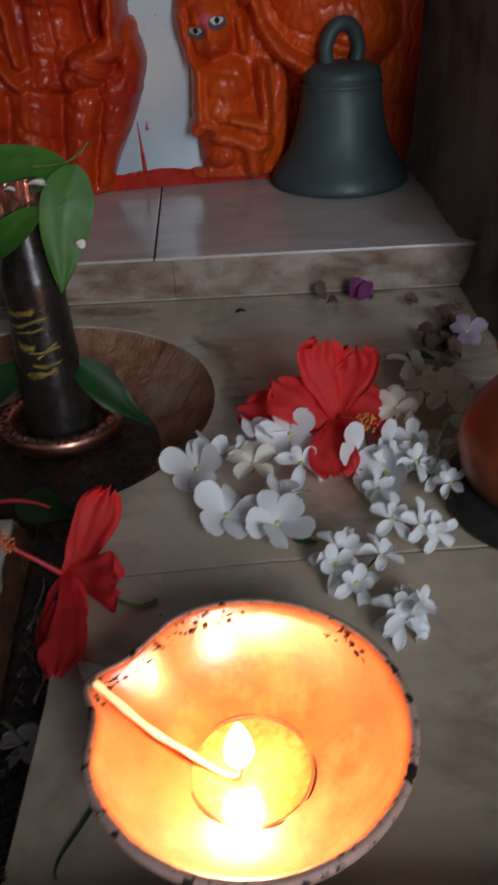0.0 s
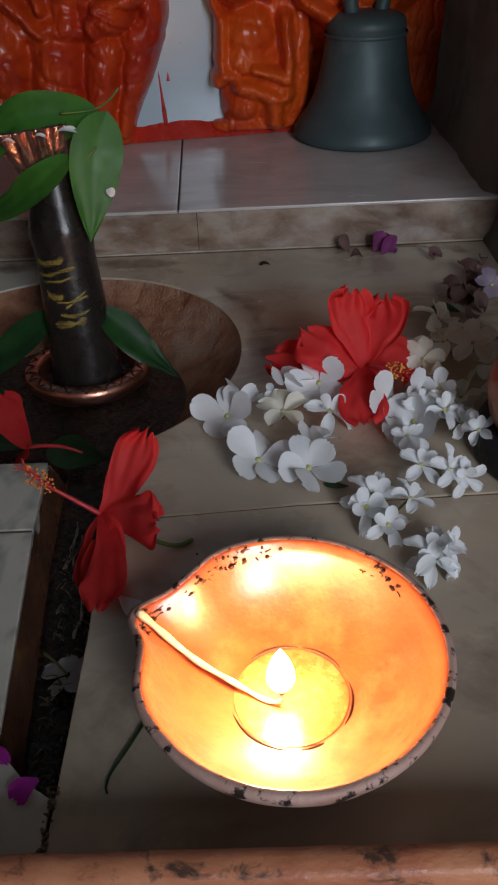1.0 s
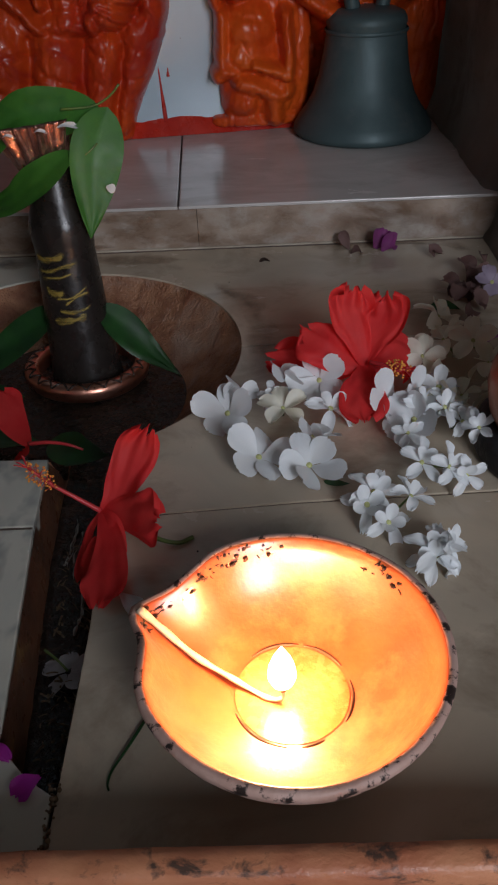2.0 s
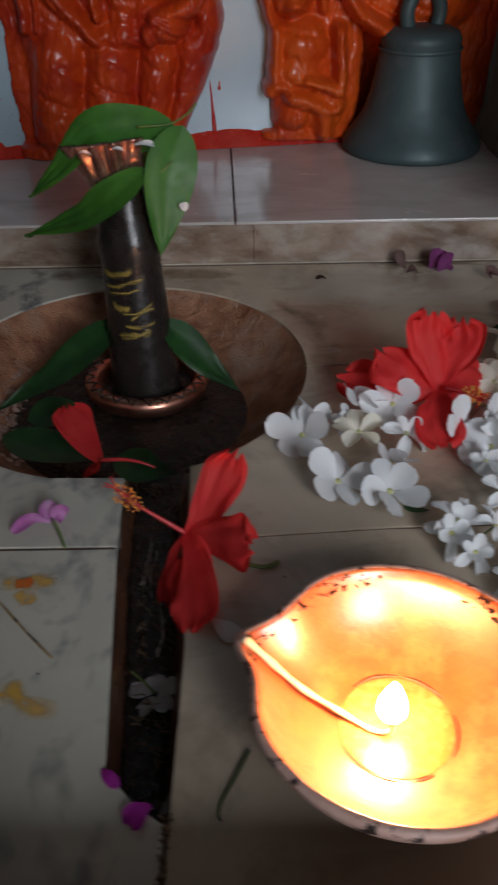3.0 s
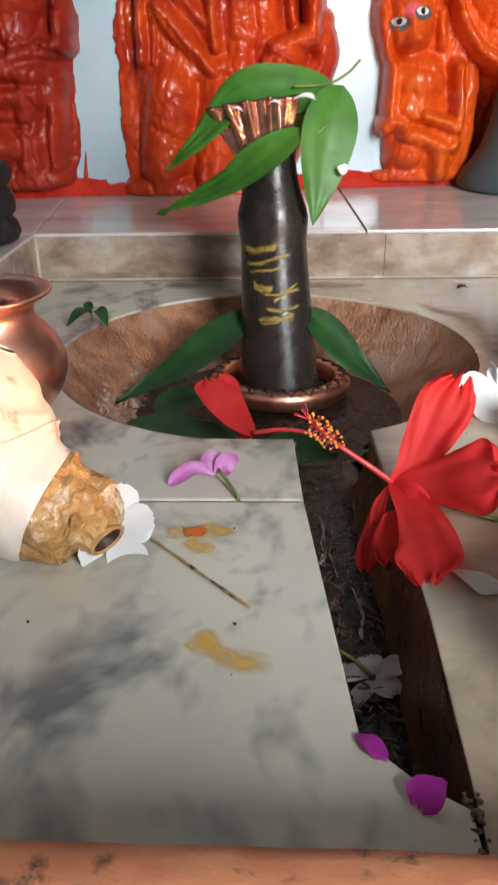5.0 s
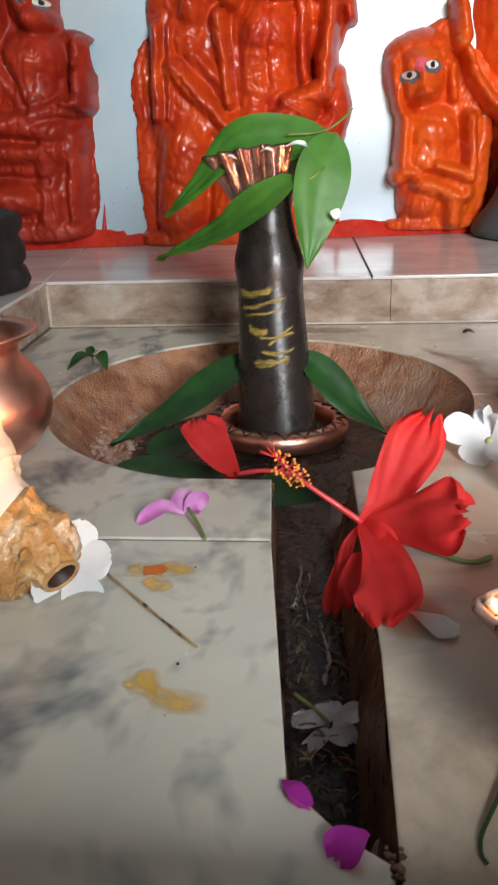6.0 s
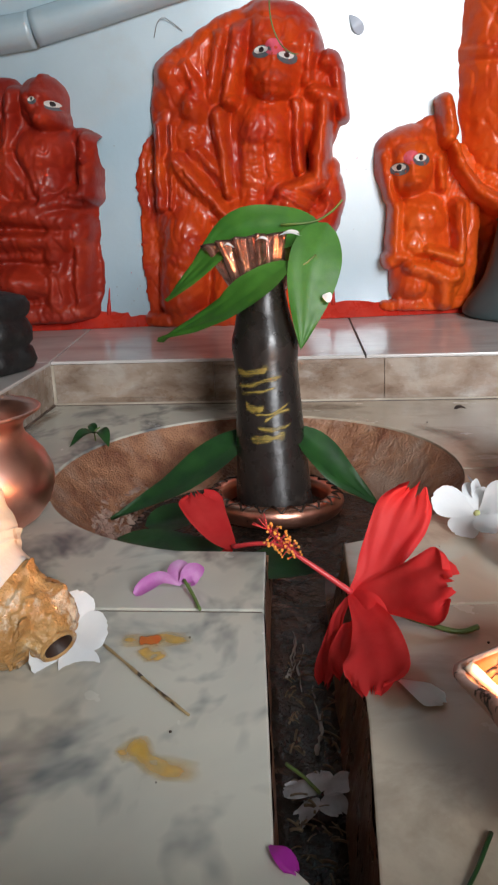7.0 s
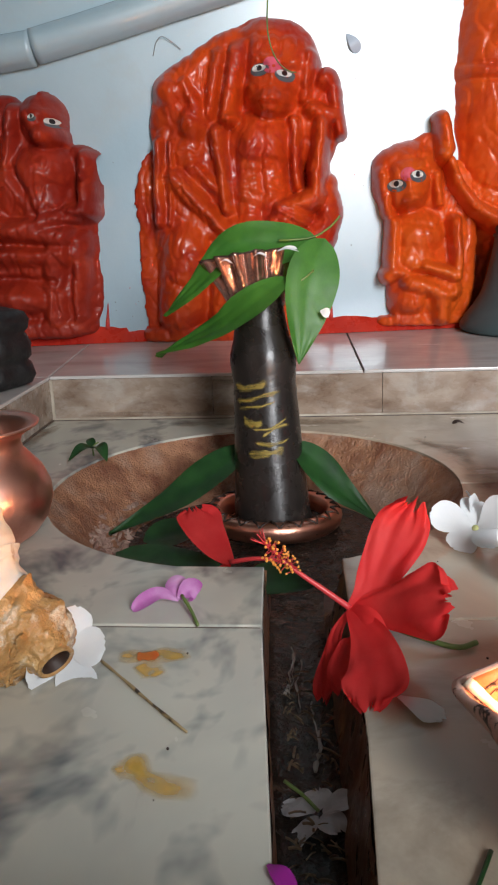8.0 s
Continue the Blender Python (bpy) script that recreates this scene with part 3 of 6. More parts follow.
part("riser_panel", block((LEDGE_X - 0.011, 0.362, 0.0005), (LEDGE_X, LEDGE_Y - 0.001, 0.0410)), RISER, ledge, smooth=False)

PALE_GROUT = surface("pale_lime_joint", (0.62, 0.56, 0.47), (0.40, 0.32, 0.24), scale=40, bump=0.4)
part("foot_joint", block((LEDGE_X, LEDGE_Y - 0.0022, 0.0002), (0.25, LEDGE_Y - 0.0002, 0.0020)), PALE_GROUT, ledge, "pale mortar line at the foot of the riser", smooth=False)
part("foot_joint", block((LEDGE_X, LEDGE_Y - 0.0042, -0.0010), (0.25, LEDGE_Y - 0.0024, 0.0006)), GROUT, ledge, smooth=False)
part("foot_joint", block((LEDGE_X + 0.0002, 0.45, 0.0002), (LEDGE_X + 0.0022, LEDGE_Y - 0.0045, 0.0016)), GROUT, ledge, smooth=False)
part("corner_joint", block((LEDGE_X + 0.0002, LEDGE_Y - 0.0024, 0.0022), (LEDGE_X + 0.0028, LEDGE_Y - 0.0004, 0.0410)), PALE_GROUT, ledge, smooth=False)

# walls
bm = slab([(-0.66, wall_y(-0.66)), (0.085, wall_y(0.085)), (0.085, 1.16), (-0.66, 1.16)], 1.25, LEDGE_Z + 0.0005, 0)
solid("wall_back", bm, WALL, "pale blue whitewashed wall with paint drips", "wall", kind="structure", smooth=False)
bm = block((0.0855, 1.078, LEDGE_Z + 0.0005), (0.34, 1.16, 1.25))
solid("wall_niche", bm, WALL, "whitewashed recess behind the bell", "wall", kind="structure", smooth=False)
bm = bmesh.new()
rows = []
for i in range(41):
    y = 0.565 + 0.60 * i / 40
    row = []
    for k in range(41):
        z = -0.001 + 1.25 * (k / 40) ** 1.8
        foot = 0.016 * math.exp(-max(z - (0.047 if y > LEDGE_Y else 0), 0) / 0.02)
        row.append(bm.verts.new((0.262 - foot + 0.006 * noise.noise((y * 14, z * 14, 1)) + 0.003 * noise.noise((y * 50, z * 50, 2)), y, z)))
    rows.append(row)
for a, b in zip(rows, rows[1:]):
    for k in range(40):
        bm.faces.new((a[k], a[k + 1], b[k + 1], b[k]))
bmesh.ops.solidify(bm, geom=bm.faces[:], thickness=-0.10)
solid("wall_side", bm, DIRTY, "grimy grey-brown plastered side wall", "wall", kind="structure")
for nm, lo, hi in (("wall_west", (-1.0, -1.25, -0.70), (-0.94, 1.3, 1.25)), ("wall_east", (1.24, -1.25, -0.70), (1.3, 1.3, 1.25)),
                   ("wall_north", (-0.94, 1.165, -0.70), (1.24, 1.25, 1.25)),
                   ("wall_south", (-0.94, -1.25, -0.70), (0.20, -1.19, 1.25)), ("wall_south_side", (0.84, -1.25, -0.70), (1.24, -1.19, 1.25)),
                   ("wall_south_sill", (0.201, -1.25, -0.70), (0.839, -1.19, 0.18))):
    solid(nm, block(lo, hi), ROOM, "plain plastered room wall", "wall", kind="structure", smooth=False)
# Added out of view: keeps part of the daylight off the front-left floor.
solid("wall_jamb", block((-0.30, -0.44, -0.70), (0.13, -0.38, 1.25)), ROOM, "unseen added plaster pillar that shades the front left", "wall", kind="structure", smooth=False)
solid("ceiling", block((-1.0, -1.25, 1.2505), (1.3, 1.3, 1.30)), ROOM, "plain plaster ceiling", "ceiling", kind="structure", smooth=False)


# ---- red paint along the wall's foot ----
def paint_band():
    bm = bmesh.new()
    n = 240
    tops = []
    for i in range(n + 1):
        x = -0.60 + 0.70 * i / n
        h = 0.020 + 0.006 * noise.noise((x * 22, 0, 0)) + 0.003 * noise.noise((x * 90, 1, 0))
        if -0.343 < x < -0.318:
            h -= 0.006
        tops.append((x, max(0.008, h)))
    if tops:
        lo = [bm.verts.new((x, wall_y(x) - 0.0130 - 0.003 * noise.noise((x * 30, 4, 0)), LEDGE_Z + 0.0006)) for x, h in tops]
        mid = [bm.verts.new((x, wall_y(x) - 0.0045, LEDGE_Z + 0.003 + h * 0.5)) for x, h in tops]
        hi = [bm.verts.new((x, wall_y(x) + 0.0010, LEDGE_Z + h)) for x, h in tops]
        for a, b in ((lo, mid), (mid, hi)):
            for i in range(n):
                bm.faces.new((a[i], a[i + 1], b[i + 1], b[i]))
    return bm


solid("paint_band", paint_band(), RED_BAND, "uneven red paint band along the foot of the wall", "paint", kind="structure")
for pts, r in (([(-0.3778, 0.0882), (-0.3757, 0.1135)], 0.0026), ([(-0.3670, 0.0600), (-0.3635, 0.0940)], 0.0028), ([(-0.0868, 0.0600), (-0.0903, 0.1235)], 0.0026), ([(-0.0794, 0.1110), (-0.0790, 0.1210)], 0.0018)):
    (xa, za), (xb, zb) = pts
    solid("paint_drip", tube([(xa, wall_y(xa) - 0.0005, za), ((xa + xb) / 2, wall_y(xa) - 0.0005, (za + zb) / 2), (xb, wall_y(xb) - 0.0005, zb)],
                             lambda t, r=r: r * (0.75 + 0.3 * math.sin(5 * t + 1)) * (1 - t ** 8), 8, 14), RED_BAND, "red paint drip on the whitewash", "paint drip", "paint drips", "structure")

# ---- painted figures ----
CENTRE_BACK = [
    ("s", -0.2192, 0.154, 0.102, 0.1201, 0.01, 6), ("s", -0.206, 0.1803, 0.0922, 0.1292, 0.036, 4), ("o", -0.2414, 0.294, 0.0559, 0.0698, 0.032, 0),
    ("l", -0.2671, 0.332, -0.196, 0.3691, 0.0237, 0.0279, 0.03, 0.034), ("o", -0.158, 0.3355, 0.0643, 0.0726, 0.034, 0),
    ("o", -0.2626, 0.3248, 0.0251, 0.0293, 0.034, 0), ("o", -0.1046, 0.2961, 0.0307, 0.0601, 0.036, 0), ("s", -0.0915, 0.1953, 0.0154, 0.0419, 0.034, 3),
]
CENTRE_HEAD = [
    ("o", -0.1504, 0.3508, 0.0559, 0.0559, 0.056, 0), ("o", -0.1529, 0.3321, 0.0349, 0.0405, 0.07, 0), ("o", -0.1518, 0.3122, 0.0251, 0.0223, 0.084, 0),
    ("l", -0.1885, 0.3629, -0.2029, 0.3011, 0.0182, 0.0126, 0.054, 0.05), ("l", -0.2093, 0.3637, -0.2226, 0.3055, 0.0126, 0.0112, 0.044, 0.042),
    ("l", -0.1104, 0.3596, -0.1144, 0.3163, 0.0126, 0.0105, 0.05, 0.045), ("a", -0.1627, 0.3482, 0.014, 0.007, -0.009), ("a", -0.1363, 0.3433, 0.014, 0.007, -0.009),
    ("g", -0.1751, 0.3591, -0.1258, 0.3518, 0.0049, 0.005), ("g", -0.1633, 0.3068, -0.1382, 0.3047, 0.0028, -0.006),
    ("g", -0.1502, 0.344, -0.1507, 0.3296, 0.0049, 0.005), ("g", -0.1744, 0.376, -0.1865, 0.3076, 0.0035, -0.01),
    ("g", -0.1992, 0.3712, -0.2138, 0.2998, 0.0028, -0.007), ("g", -0.1895, 0.3821, -0.119, 0.3798, 0.0035, -0.002),
]
CENTRE_TORSO = [
    ("o", -0.165, 0.2695, 0.0447, 0.0405, 0.06, 0), ("s", -0.169, 0.2204, 0.0405, 0.0594, 0.052, 3),
    ("l", -0.2141, 0.2831, -0.2071, 0.1996, 0.0133, 0.0105, 0.056, 0.056), ("l", -0.1276, 0.2923, -0.1248, 0.2217, 0.0105, 0.0091, 0.052, 0.05),
    ("o", -0.2009, 0.2966, 0.014, 0.0105, 0.062, 0), ("g", -0.1634, 0.2862, -0.167, 0.1822, 0.0035, -0.006), ("g", -0.194, 0.2783, -0.1945, 0.1927, 0.0035, -0.006),
    ("g", -0.1351, 0.2792, -0.1368, 0.2123, 0.0028, -0.006), ("a", -0.1807, 0.2679, 0.0168, 0.0154, 0.005), ("a", -0.1479, 0.2667, 0.0154, 0.0154, 0.005),
    ("o", -0.1803, 0.1794, 0.0489, 0.0196, 0.054, 0),
]
CENTRE_ARMS = [
    ("l", -0.0956, 0.2904, -0.1032, 0.2143, 0.0133, 0.0126, 0.062, 0.066), ("l", -0.1069, 0.3033, -0.0827, 0.2969, 0.0126, 0.0112, 0.055, 0.05),
    ("l", -0.1033, 0.208, -0.1424, 0.1957, 0.0168, 0.0154, 0.068, 0.074), ("o", -0.1331, 0.1872, 0.0279, 0.021, 0.076, 0),
    ("o", -0.1518, 0.1796, 0.0126, 0.0182, 0.072, 0), ("o", -0.0899, 0.3354, 0.0182, 0.0168, 0.048, 0),
    ("l", -0.0811, 0.3242, -0.075, 0.279, 0.0105, 0.0091, 0.044, 0.042), ("o", -0.089, 0.1919, 0.0182, 0.0335, 0.048, 0),
    ("g", -0.1392, 0.1968, -0.1115, 0.1819, 0.0021, -0.006), ("g", -0.1426, 0.1894, -0.1169, 0.1739, 0.0021, -0.006),
    ("g", -0.1345, 0.2016, -0.1035, 0.1904, 0.0021, -0.005), ("g", -0.0862, 0.2834, -0.0954, 0.2138, 0.0028, -0.006),
]
CENTRE_AIDE = [
    ("o", -0.2424, 0.2929, 0.0203, 0.0265, 0.05, 0), ("o", -0.2487, 0.2642, 0.0251, 0.0237, 0.042, 0),
    ("l", -0.2642, 0.2344, -0.2109, 0.1755, 0.0182, 0.0126, 0.052, 0.056), ("l", -0.2459, 0.2482, -0.2085, 0.2124, 0.0126, 0.0098, 0.046, 0.048),
    ("l", -0.2828, 0.2746, -0.2876, 0.1868, 0.0091, 0.0098, 0.038, 0.038), ("l", -0.2688, 0.2738, -0.2754, 0.1863, 0.0063, 0.0063, 0.042, 0.04),
    ("o", -0.2668, 0.3286, 0.0196, 0.0182, 0.04, 0), ("l", -0.2503, 0.3363, -0.2377, 0.309, 0.0098, 0.0112, 0.04, 0.042),
    ("g", -0.2445, 0.3009, -0.2327, 0.2993, 0.0021, -0.004), ("g", -0.2434, 0.244, -0.2112, 0.1839, 0.0028, -0.006),
    ("g", -0.2587, 0.2232, -0.2262, 0.1826, 0.0021, -0.006), ("g", -0.2715, 0.2722, -0.2772, 0.1865, 0.0021, -0.005),
]
CENTRE_LEGS = [
    ("l", -0.2572, 0.1567, -0.2709, 0.077, 0.0349, 0.0307, 0.052, 0.046), ("l", -0.1975, 0.151, -0.2155, 0.0643, 0.0321, 0.0279, 0.054, 0.046),
    ("l", -0.1443, 0.1521, -0.1621, 0.0652, 0.0279, 0.0223, 0.052, 0.044), ("l", -0.1067, 0.1635, -0.1362, 0.0632, 0.0293, 0.0126, 0.048, 0.034),
    ("s", -0.2223, 0.0526, 0.0992, 0.0112, 0.034, 4), ("g", -0.2285, 0.1624, -0.2394, 0.0575, 0.0042, -0.01), ("g", -0.1684, 0.16, -0.1802, 0.0549, 0.0042, -0.01),
    ("g", -0.1226, 0.1517, -0.1462, 0.0602, 0.0035, -0.008), ("g", -0.2138, 0.1295, -0.1846, 0.1152, 0.0028, -0.005),
    ("g", -0.2771, 0.1191, -0.2482, 0.1047, 0.0028, -0.005),
]
LEFT_BACK = [
    ("s", -0.4517, 0.1634, 0.0852, 0.1152, 0.012, 5), ("s", -0.4493, 0.1736, 0.0768, 0.1187, 0.034, 4), ("o", -0.4292, 0.2682, 0.0419, 0.0503, 0.032, 0),
    ("o", -0.4623, 0.2847, 0.0349, 0.0524, 0.034, 0), ("o", -0.3792, 0.2509, 0.0251, 0.0293, 0.03, 0), ("s", -0.465, 0.0666, 0.0873, 0.014, 0.034, 4),
    ("o", -0.3685, 0.2509, 0.0112, 0.0098, 0.016, 0),
]
LEFT_HEAD = [
    ("o", -0.4182, 0.3097, 0.0279, 0.0265, 0.044, 0), ("l", -0.415, 0.3324, -0.4155, 0.3091, 0.0056, 0.0251, 0.03, 0.044),
    ("o", -0.4155, 0.3011, 0.0251, 0.0265, 0.056, 0), ("o", -0.409, 0.2872, 0.0196, 0.0168, 0.064, 0),
    ("l", -0.4437, 0.3129, -0.4556, 0.2593, 0.0126, 0.0112, 0.046, 0.042), ("g", -0.429, 0.3132, -0.3864, 0.3059, 0.0042, 0.004),
    ("g", -0.4162, 0.2775, -0.3957, 0.2761, 0.0021, -0.005), ("a", -0.4199, 0.3065, 0.0084, 0.0049, -0.005), ("a", -0.4007, 0.3017, 0.0084, 0.0049, -0.005),
]
LEFT_BODY = [
    ("o", -0.4204, 0.2485, 0.0405, 0.0363, 0.054, 0), ("o", -0.4217, 0.2143, 0.0384, 0.0349, 0.05, 0),
    ("l", -0.3679, 0.2589, -0.3714, 0.2124, 0.0154, 0.014, 0.046, 0.044), ("l", -0.3722, 0.2048, -0.4573, 0.1828, 0.0154, 0.0154, 0.05, 0.058),
    ("l", -0.5103, 0.1924, -0.3999, 0.1754, 0.0182, 0.0182, 0.05, 0.056), ("o", -0.4564, 0.2346, 0.0223, 0.0384, 0.044, 0),
    ("g", -0.4488, 0.2517, -0.4263, 0.1986, 0.0042, -0.008), ("g", -0.3834, 0.2553, -0.3829, 0.2094, 0.0035, -0.009),
    ("g", -0.394, 0.2005, -0.3693, 0.1901, 0.0035, -0.008), ("o", -0.3703, 0.2423, 0.007, 0.0098, 0.056, 0),
]
LEFT_LEGS = [
    ("l", -0.502, 0.1568, -0.4028, 0.156, 0.0168, 0.021, 0.05, 0.052), ("o", -0.4591, 0.1054, 0.0419, 0.0223, 0.056, -6),
    ("l", -0.414, 0.1563, -0.4197, 0.0828, 0.0196, 0.0168, 0.046, 0.04), ("l", -0.3843, 0.168, -0.3952, 0.0813, 0.0154, 0.0126, 0.04, 0.034),
    ("g", -0.5073, 0.1672, -0.4236, 0.1651, 0.0035, -0.012), ("g", -0.4926, 0.1313, -0.4149, 0.1248, 0.0035, -0.01),
    ("g", -0.4162, 0.1118, -0.4164, 0.0786, 0.0028, -0.006), ("g", -0.3927, 0.1626, -0.3999, 0.0779, 0.0028, -0.006),
]
SMALL_BACK = [
    ("s", 0.0296, 0.1209, 0.0475, 0.0684, 0.03, 4), ("o", 0.0072, 0.2237, 0.0447, 0.0461, 0.03, 0), ("o", 0.0309, 0.255, 0.0237, 0.0237, 0.018, 0),
    ("s", 0.061, 0.1496, 0.0321, 0.0964, 0.018, 4), ("s", 0.028, 0.0576, 0.0573, 0.0084, 0.022, 4), ("l", -0.0076, 0.0775, -0.0038, 0.0598, 0.0098, 0.0084, 0.02, 0.02),
]
SMALL_HEAD = [
    ("o", 0.0041, 0.2361, 0.0419, 0.0321, 0.044, 0), ("o", 0.0035, 0.22, 0.0307, 0.0377, 0.058, 0), ("l", -0.0251, 0.2339, -0.0165, 0.1859, 0.0105, 0.0098, 0.04, 0.036),
    ("l", 0.0372, 0.2285, 0.0425, 0.1965, 0.0091, 0.0084, 0.04, 0.036), ("o", 0.0073, 0.2027, 0.0168, 0.014, 0.064, 0), ("a", -0.0109, 0.2191, 0.0112, 0.0063, -0.006),
    ("a", 0.0135, 0.228, 0.0112, 0.0063, -0.006), ("g", 0.0031, 0.2237, 0.0073, 0.2068, 0.0035, 0.006), ("g", 0.0009, 0.1964, 0.0153, 0.1984, 0.0021, -0.004),
    ("g", -0.019, 0.2295, 0.0261, 0.2388, 0.0035, 0.004), ("g", -0.019, 0.2356, -0.012, 0.1824, 0.0028, -0.007),
    ("l", 0.0433, 0.2907, 0.0486, 0.2556, 0.0112, 0.0126, 0.048, 0.05), ("o", 0.0477, 0.2496, 0.0112, 0.0112, 0.056, 0),
    ("g", 0.0378, 0.2849, 0.0507, 0.2827, 0.0021, -0.004), ("g", -0.0127, 0.2446, 0.0259, 0.2492, 0.0021, -0.003),
]
SMALL_BODY = [
    ("o", 0.0184, 0.1617, 0.0349, 0.0307, 0.05, 0), ("o", 0.0143, 0.1308, 0.0335, 0.0293, 0.048, 0), ("l", 0.0602, 0.1732, 0.0656, 0.1173, 0.0119, 0.0112, 0.052, 0.056),
    ("l", 0.0642, 0.1122, 0.0242, 0.1259, 0.0112, 0.0091, 0.058, 0.062), ("l", -0.0121, 0.176, -0.013, 0.12, 0.0105, 0.0126, 0.042, 0.044),
    ("l", -0.0164, 0.1136, 0.0237, 0.1255, 0.0126, 0.0084, 0.046, 0.052), ("g", 0.0474, 0.1737, 0.052, 0.1284, 0.0035, -0.008),
    ("g", 0.0034, 0.1219, 0.0563, 0.0972, 0.0035, -0.01), ("l", 0.009, 0.1062, 0.0586, 0.094, 0.0154, 0.0168, 0.054, 0.052),
    ("l", 0.0484, 0.091, 0.0479, 0.0631, 0.0154, 0.014, 0.052, 0.044), ("o", 0.0106, 0.0835, 0.0251, 0.021, 0.044, 0),
    ("g", 0.0295, 0.093, 0.0288, 0.0628, 0.0028, -0.006), ("g", -0.002, 0.1757, 0.0409, 0.1708, 0.0021, -0.003),
]
RIGHT_BODY = [
    ("s", 0.1626, 0.153, 0.1048, 0.1502, 0.022, 6), ("s", 0.1681, 0.3194, 0.1152, 0.2235, 0.03, 6), ("o", 0.1242, 0.3276, 0.0768, 0.2095, 0.098, 0),
    ("s", 0.1508, 0.3495, 0.0803, 0.1327, 0.088, 3), ("o", 0.1591, 0.2106, 0.0768, 0.0629, 0.085, 0),
]
RIGHT_SASH = [
    ("l", 0.0529, 0.2434, 0.0634, 0.2178, 0.0119, 0.0133, 0.1, 0.104), ("l", 0.0634, 0.2178, 0.0839, 0.1896, 0.0133, 0.0154, 0.104, 0.106),
    ("l", 0.0839, 0.1896, 0.1194, 0.1689, 0.0154, 0.0168, 0.106, 0.104), ("l", 0.1194, 0.1689, 0.181, 0.1685, 0.0168, 0.0154, 0.104, 0.09),
    ("g", 0.0479, 0.2579, 0.0947, 0.2133, 0.0021, -0.004), ("g", 0.0947, 0.2133, 0.1603, 0.1916, 0.0021, -0.004), ("g", 0.0681, 0.3435, 0.1271, 0.3333, 0.007, 0.005),
    ("g", 0.0678, 0.3505, 0.1267, 0.3403, 0.0021, -0.005), ("g", 0.0684, 0.3341, 0.1275, 0.3239, 0.0021, -0.005),
]
CENTRE_RIBS = [("g", side, 0.258 - 0.0115 * k, side + 0.019, 0.254 - 0.0115 * k, 0.0032, 0.0032) for k in range(5) for side in (-0.1855, -0.1590)]
SASH_BEADS = [("a", 0.058 + 0.0068 * k, 0.232 - 0.0068 * k + 0.00022 * k * k, 0.0036, 0.0036, 0.004) for k in range(14)]
statue("large seated figure under thick glossy vermilion paint against the wall", CENTRE_BACK + CENTRE_HEAD + CENTRE_TORSO + CENTRE_ARMS + CENTRE_AIDE + CENTRE_LEGS + CENTRE_RIBS,
       (-0.335, -0.050, LEDGE_Z, 0.43), ((-0.1636, 0.3455, 0.0086), (-0.1361, 0.3395, 0.0086)), 1, brow=(-0.1494, 0.3470, 0.013))
statue("smaller seated figure in vermilion paint, coloured darker as in shade", LEFT_BACK + LEFT_HEAD + LEFT_BODY + LEFT_LEGS, (-0.56, -0.355, LEDGE_Z, 0.36),
       ((-0.4165, 0.3060, 0.0052), (-0.3985, 0.3012, 0.0066)), 2, paint=SHADED_VERMILION, shade=1.0)
statue("small crouching figure in vermilion paint, coloured brighter as in stronger light", SMALL_BACK + SMALL_HEAD + SMALL_BODY, (-0.055, 0.105, LEDGE_Z, 0.32),
       ((-0.0114, 0.2195, 0.0082), (0.0129, 0.2290, 0.0082)), 3, brow=(0.0020, 0.2294, 0.011), paint=LIT_VERMILION)
statue("tall standing figure with a beaded sash under vermilion paint", RIGHT_BODY + RIGHT_SASH + SASH_BEADS, (0.040, 0.258, LEDGE_Z, 0.62), (), 4, back=1.077, paint=LIT_VERMILION)

# ---- moulding high on the wall ----
moulding = thing("wall_moulding", "rounded whitewashed plaster moulding rising along the wall", "moulding", kind="structure")
for ends in (((-0.64, 0.366), (-0.56, 0.369), (-0.50, 0.3735), (-0.4215, 0.3835)), ((-0.4205, 0.3848), (-0.361, 0.3995), (-0.264, 0.4250), (-0.17, 0.4500), (-0.05, 0.49), (0.08, 0.54))):
    part("moulding_length", tube([(x, wall_y(x) - 0.006, z) for x, z in ends], 0.0195, 18, 40), WALL, moulding)

# ---- bell ----
bell = thing("bell", "dull grey-green metal bell standing on the ledge", "bell", at=pose(0.1535, 0.985, LEDGE_Z + 0.0005, 0, 0, 20))
part("body", lathe([(0.066, 0.0), (0.080, 0.001), (0.0835, 0.004), (0.0835, 0.009), (0.078, 0.019), (0.069, 0.030), (0.060, 0.045), (0.0535, 0.065), (0.0495, 0.085),
                    (0.0465, 0.105), (0.0450, 0.116), (0.0462, 0.119), (0.0455, 0.124), (0.0425, 0.129), (0.034, 0.133), (0.018, 0.135), (0.003, 0.1352)], 64,
                   bumps=lambda a, z: 1 + 0.006 * noise.noise((math.cos(a) * 2, math.sin(a) * 2, z * 20))), BRONZE, bell)
part("crown_loop", tube([(-0.018, 0, 0.130), (-0.021, 0, 0.150), (-0.012, 0, 0.168), (0.002, 0, 0.173), (0.014, 0, 0.166), (0.021, 0, 0.148), (0.018, 0, 0.130)], 0.0085, 10, 28), BRONZE, bell)
part("bead_ring", lathe([(0.047, 0.110), (0.0485, 0.112), (0.047, 0.114)], 48), BRONZE, bell)

# ---- stone post in the basin ----
LX, LY = -0.139, 0.585
LZ = -0.0474


def post_shape(a, z):
    return 1 + 0.02 * noise.noise((math.cos(a) * 1.4, math.sin(a) * 1.4, z * 14)) + 0.035 * math.cos(2 * a + 1.0) * (1 if z > 0.1 else 0.5)


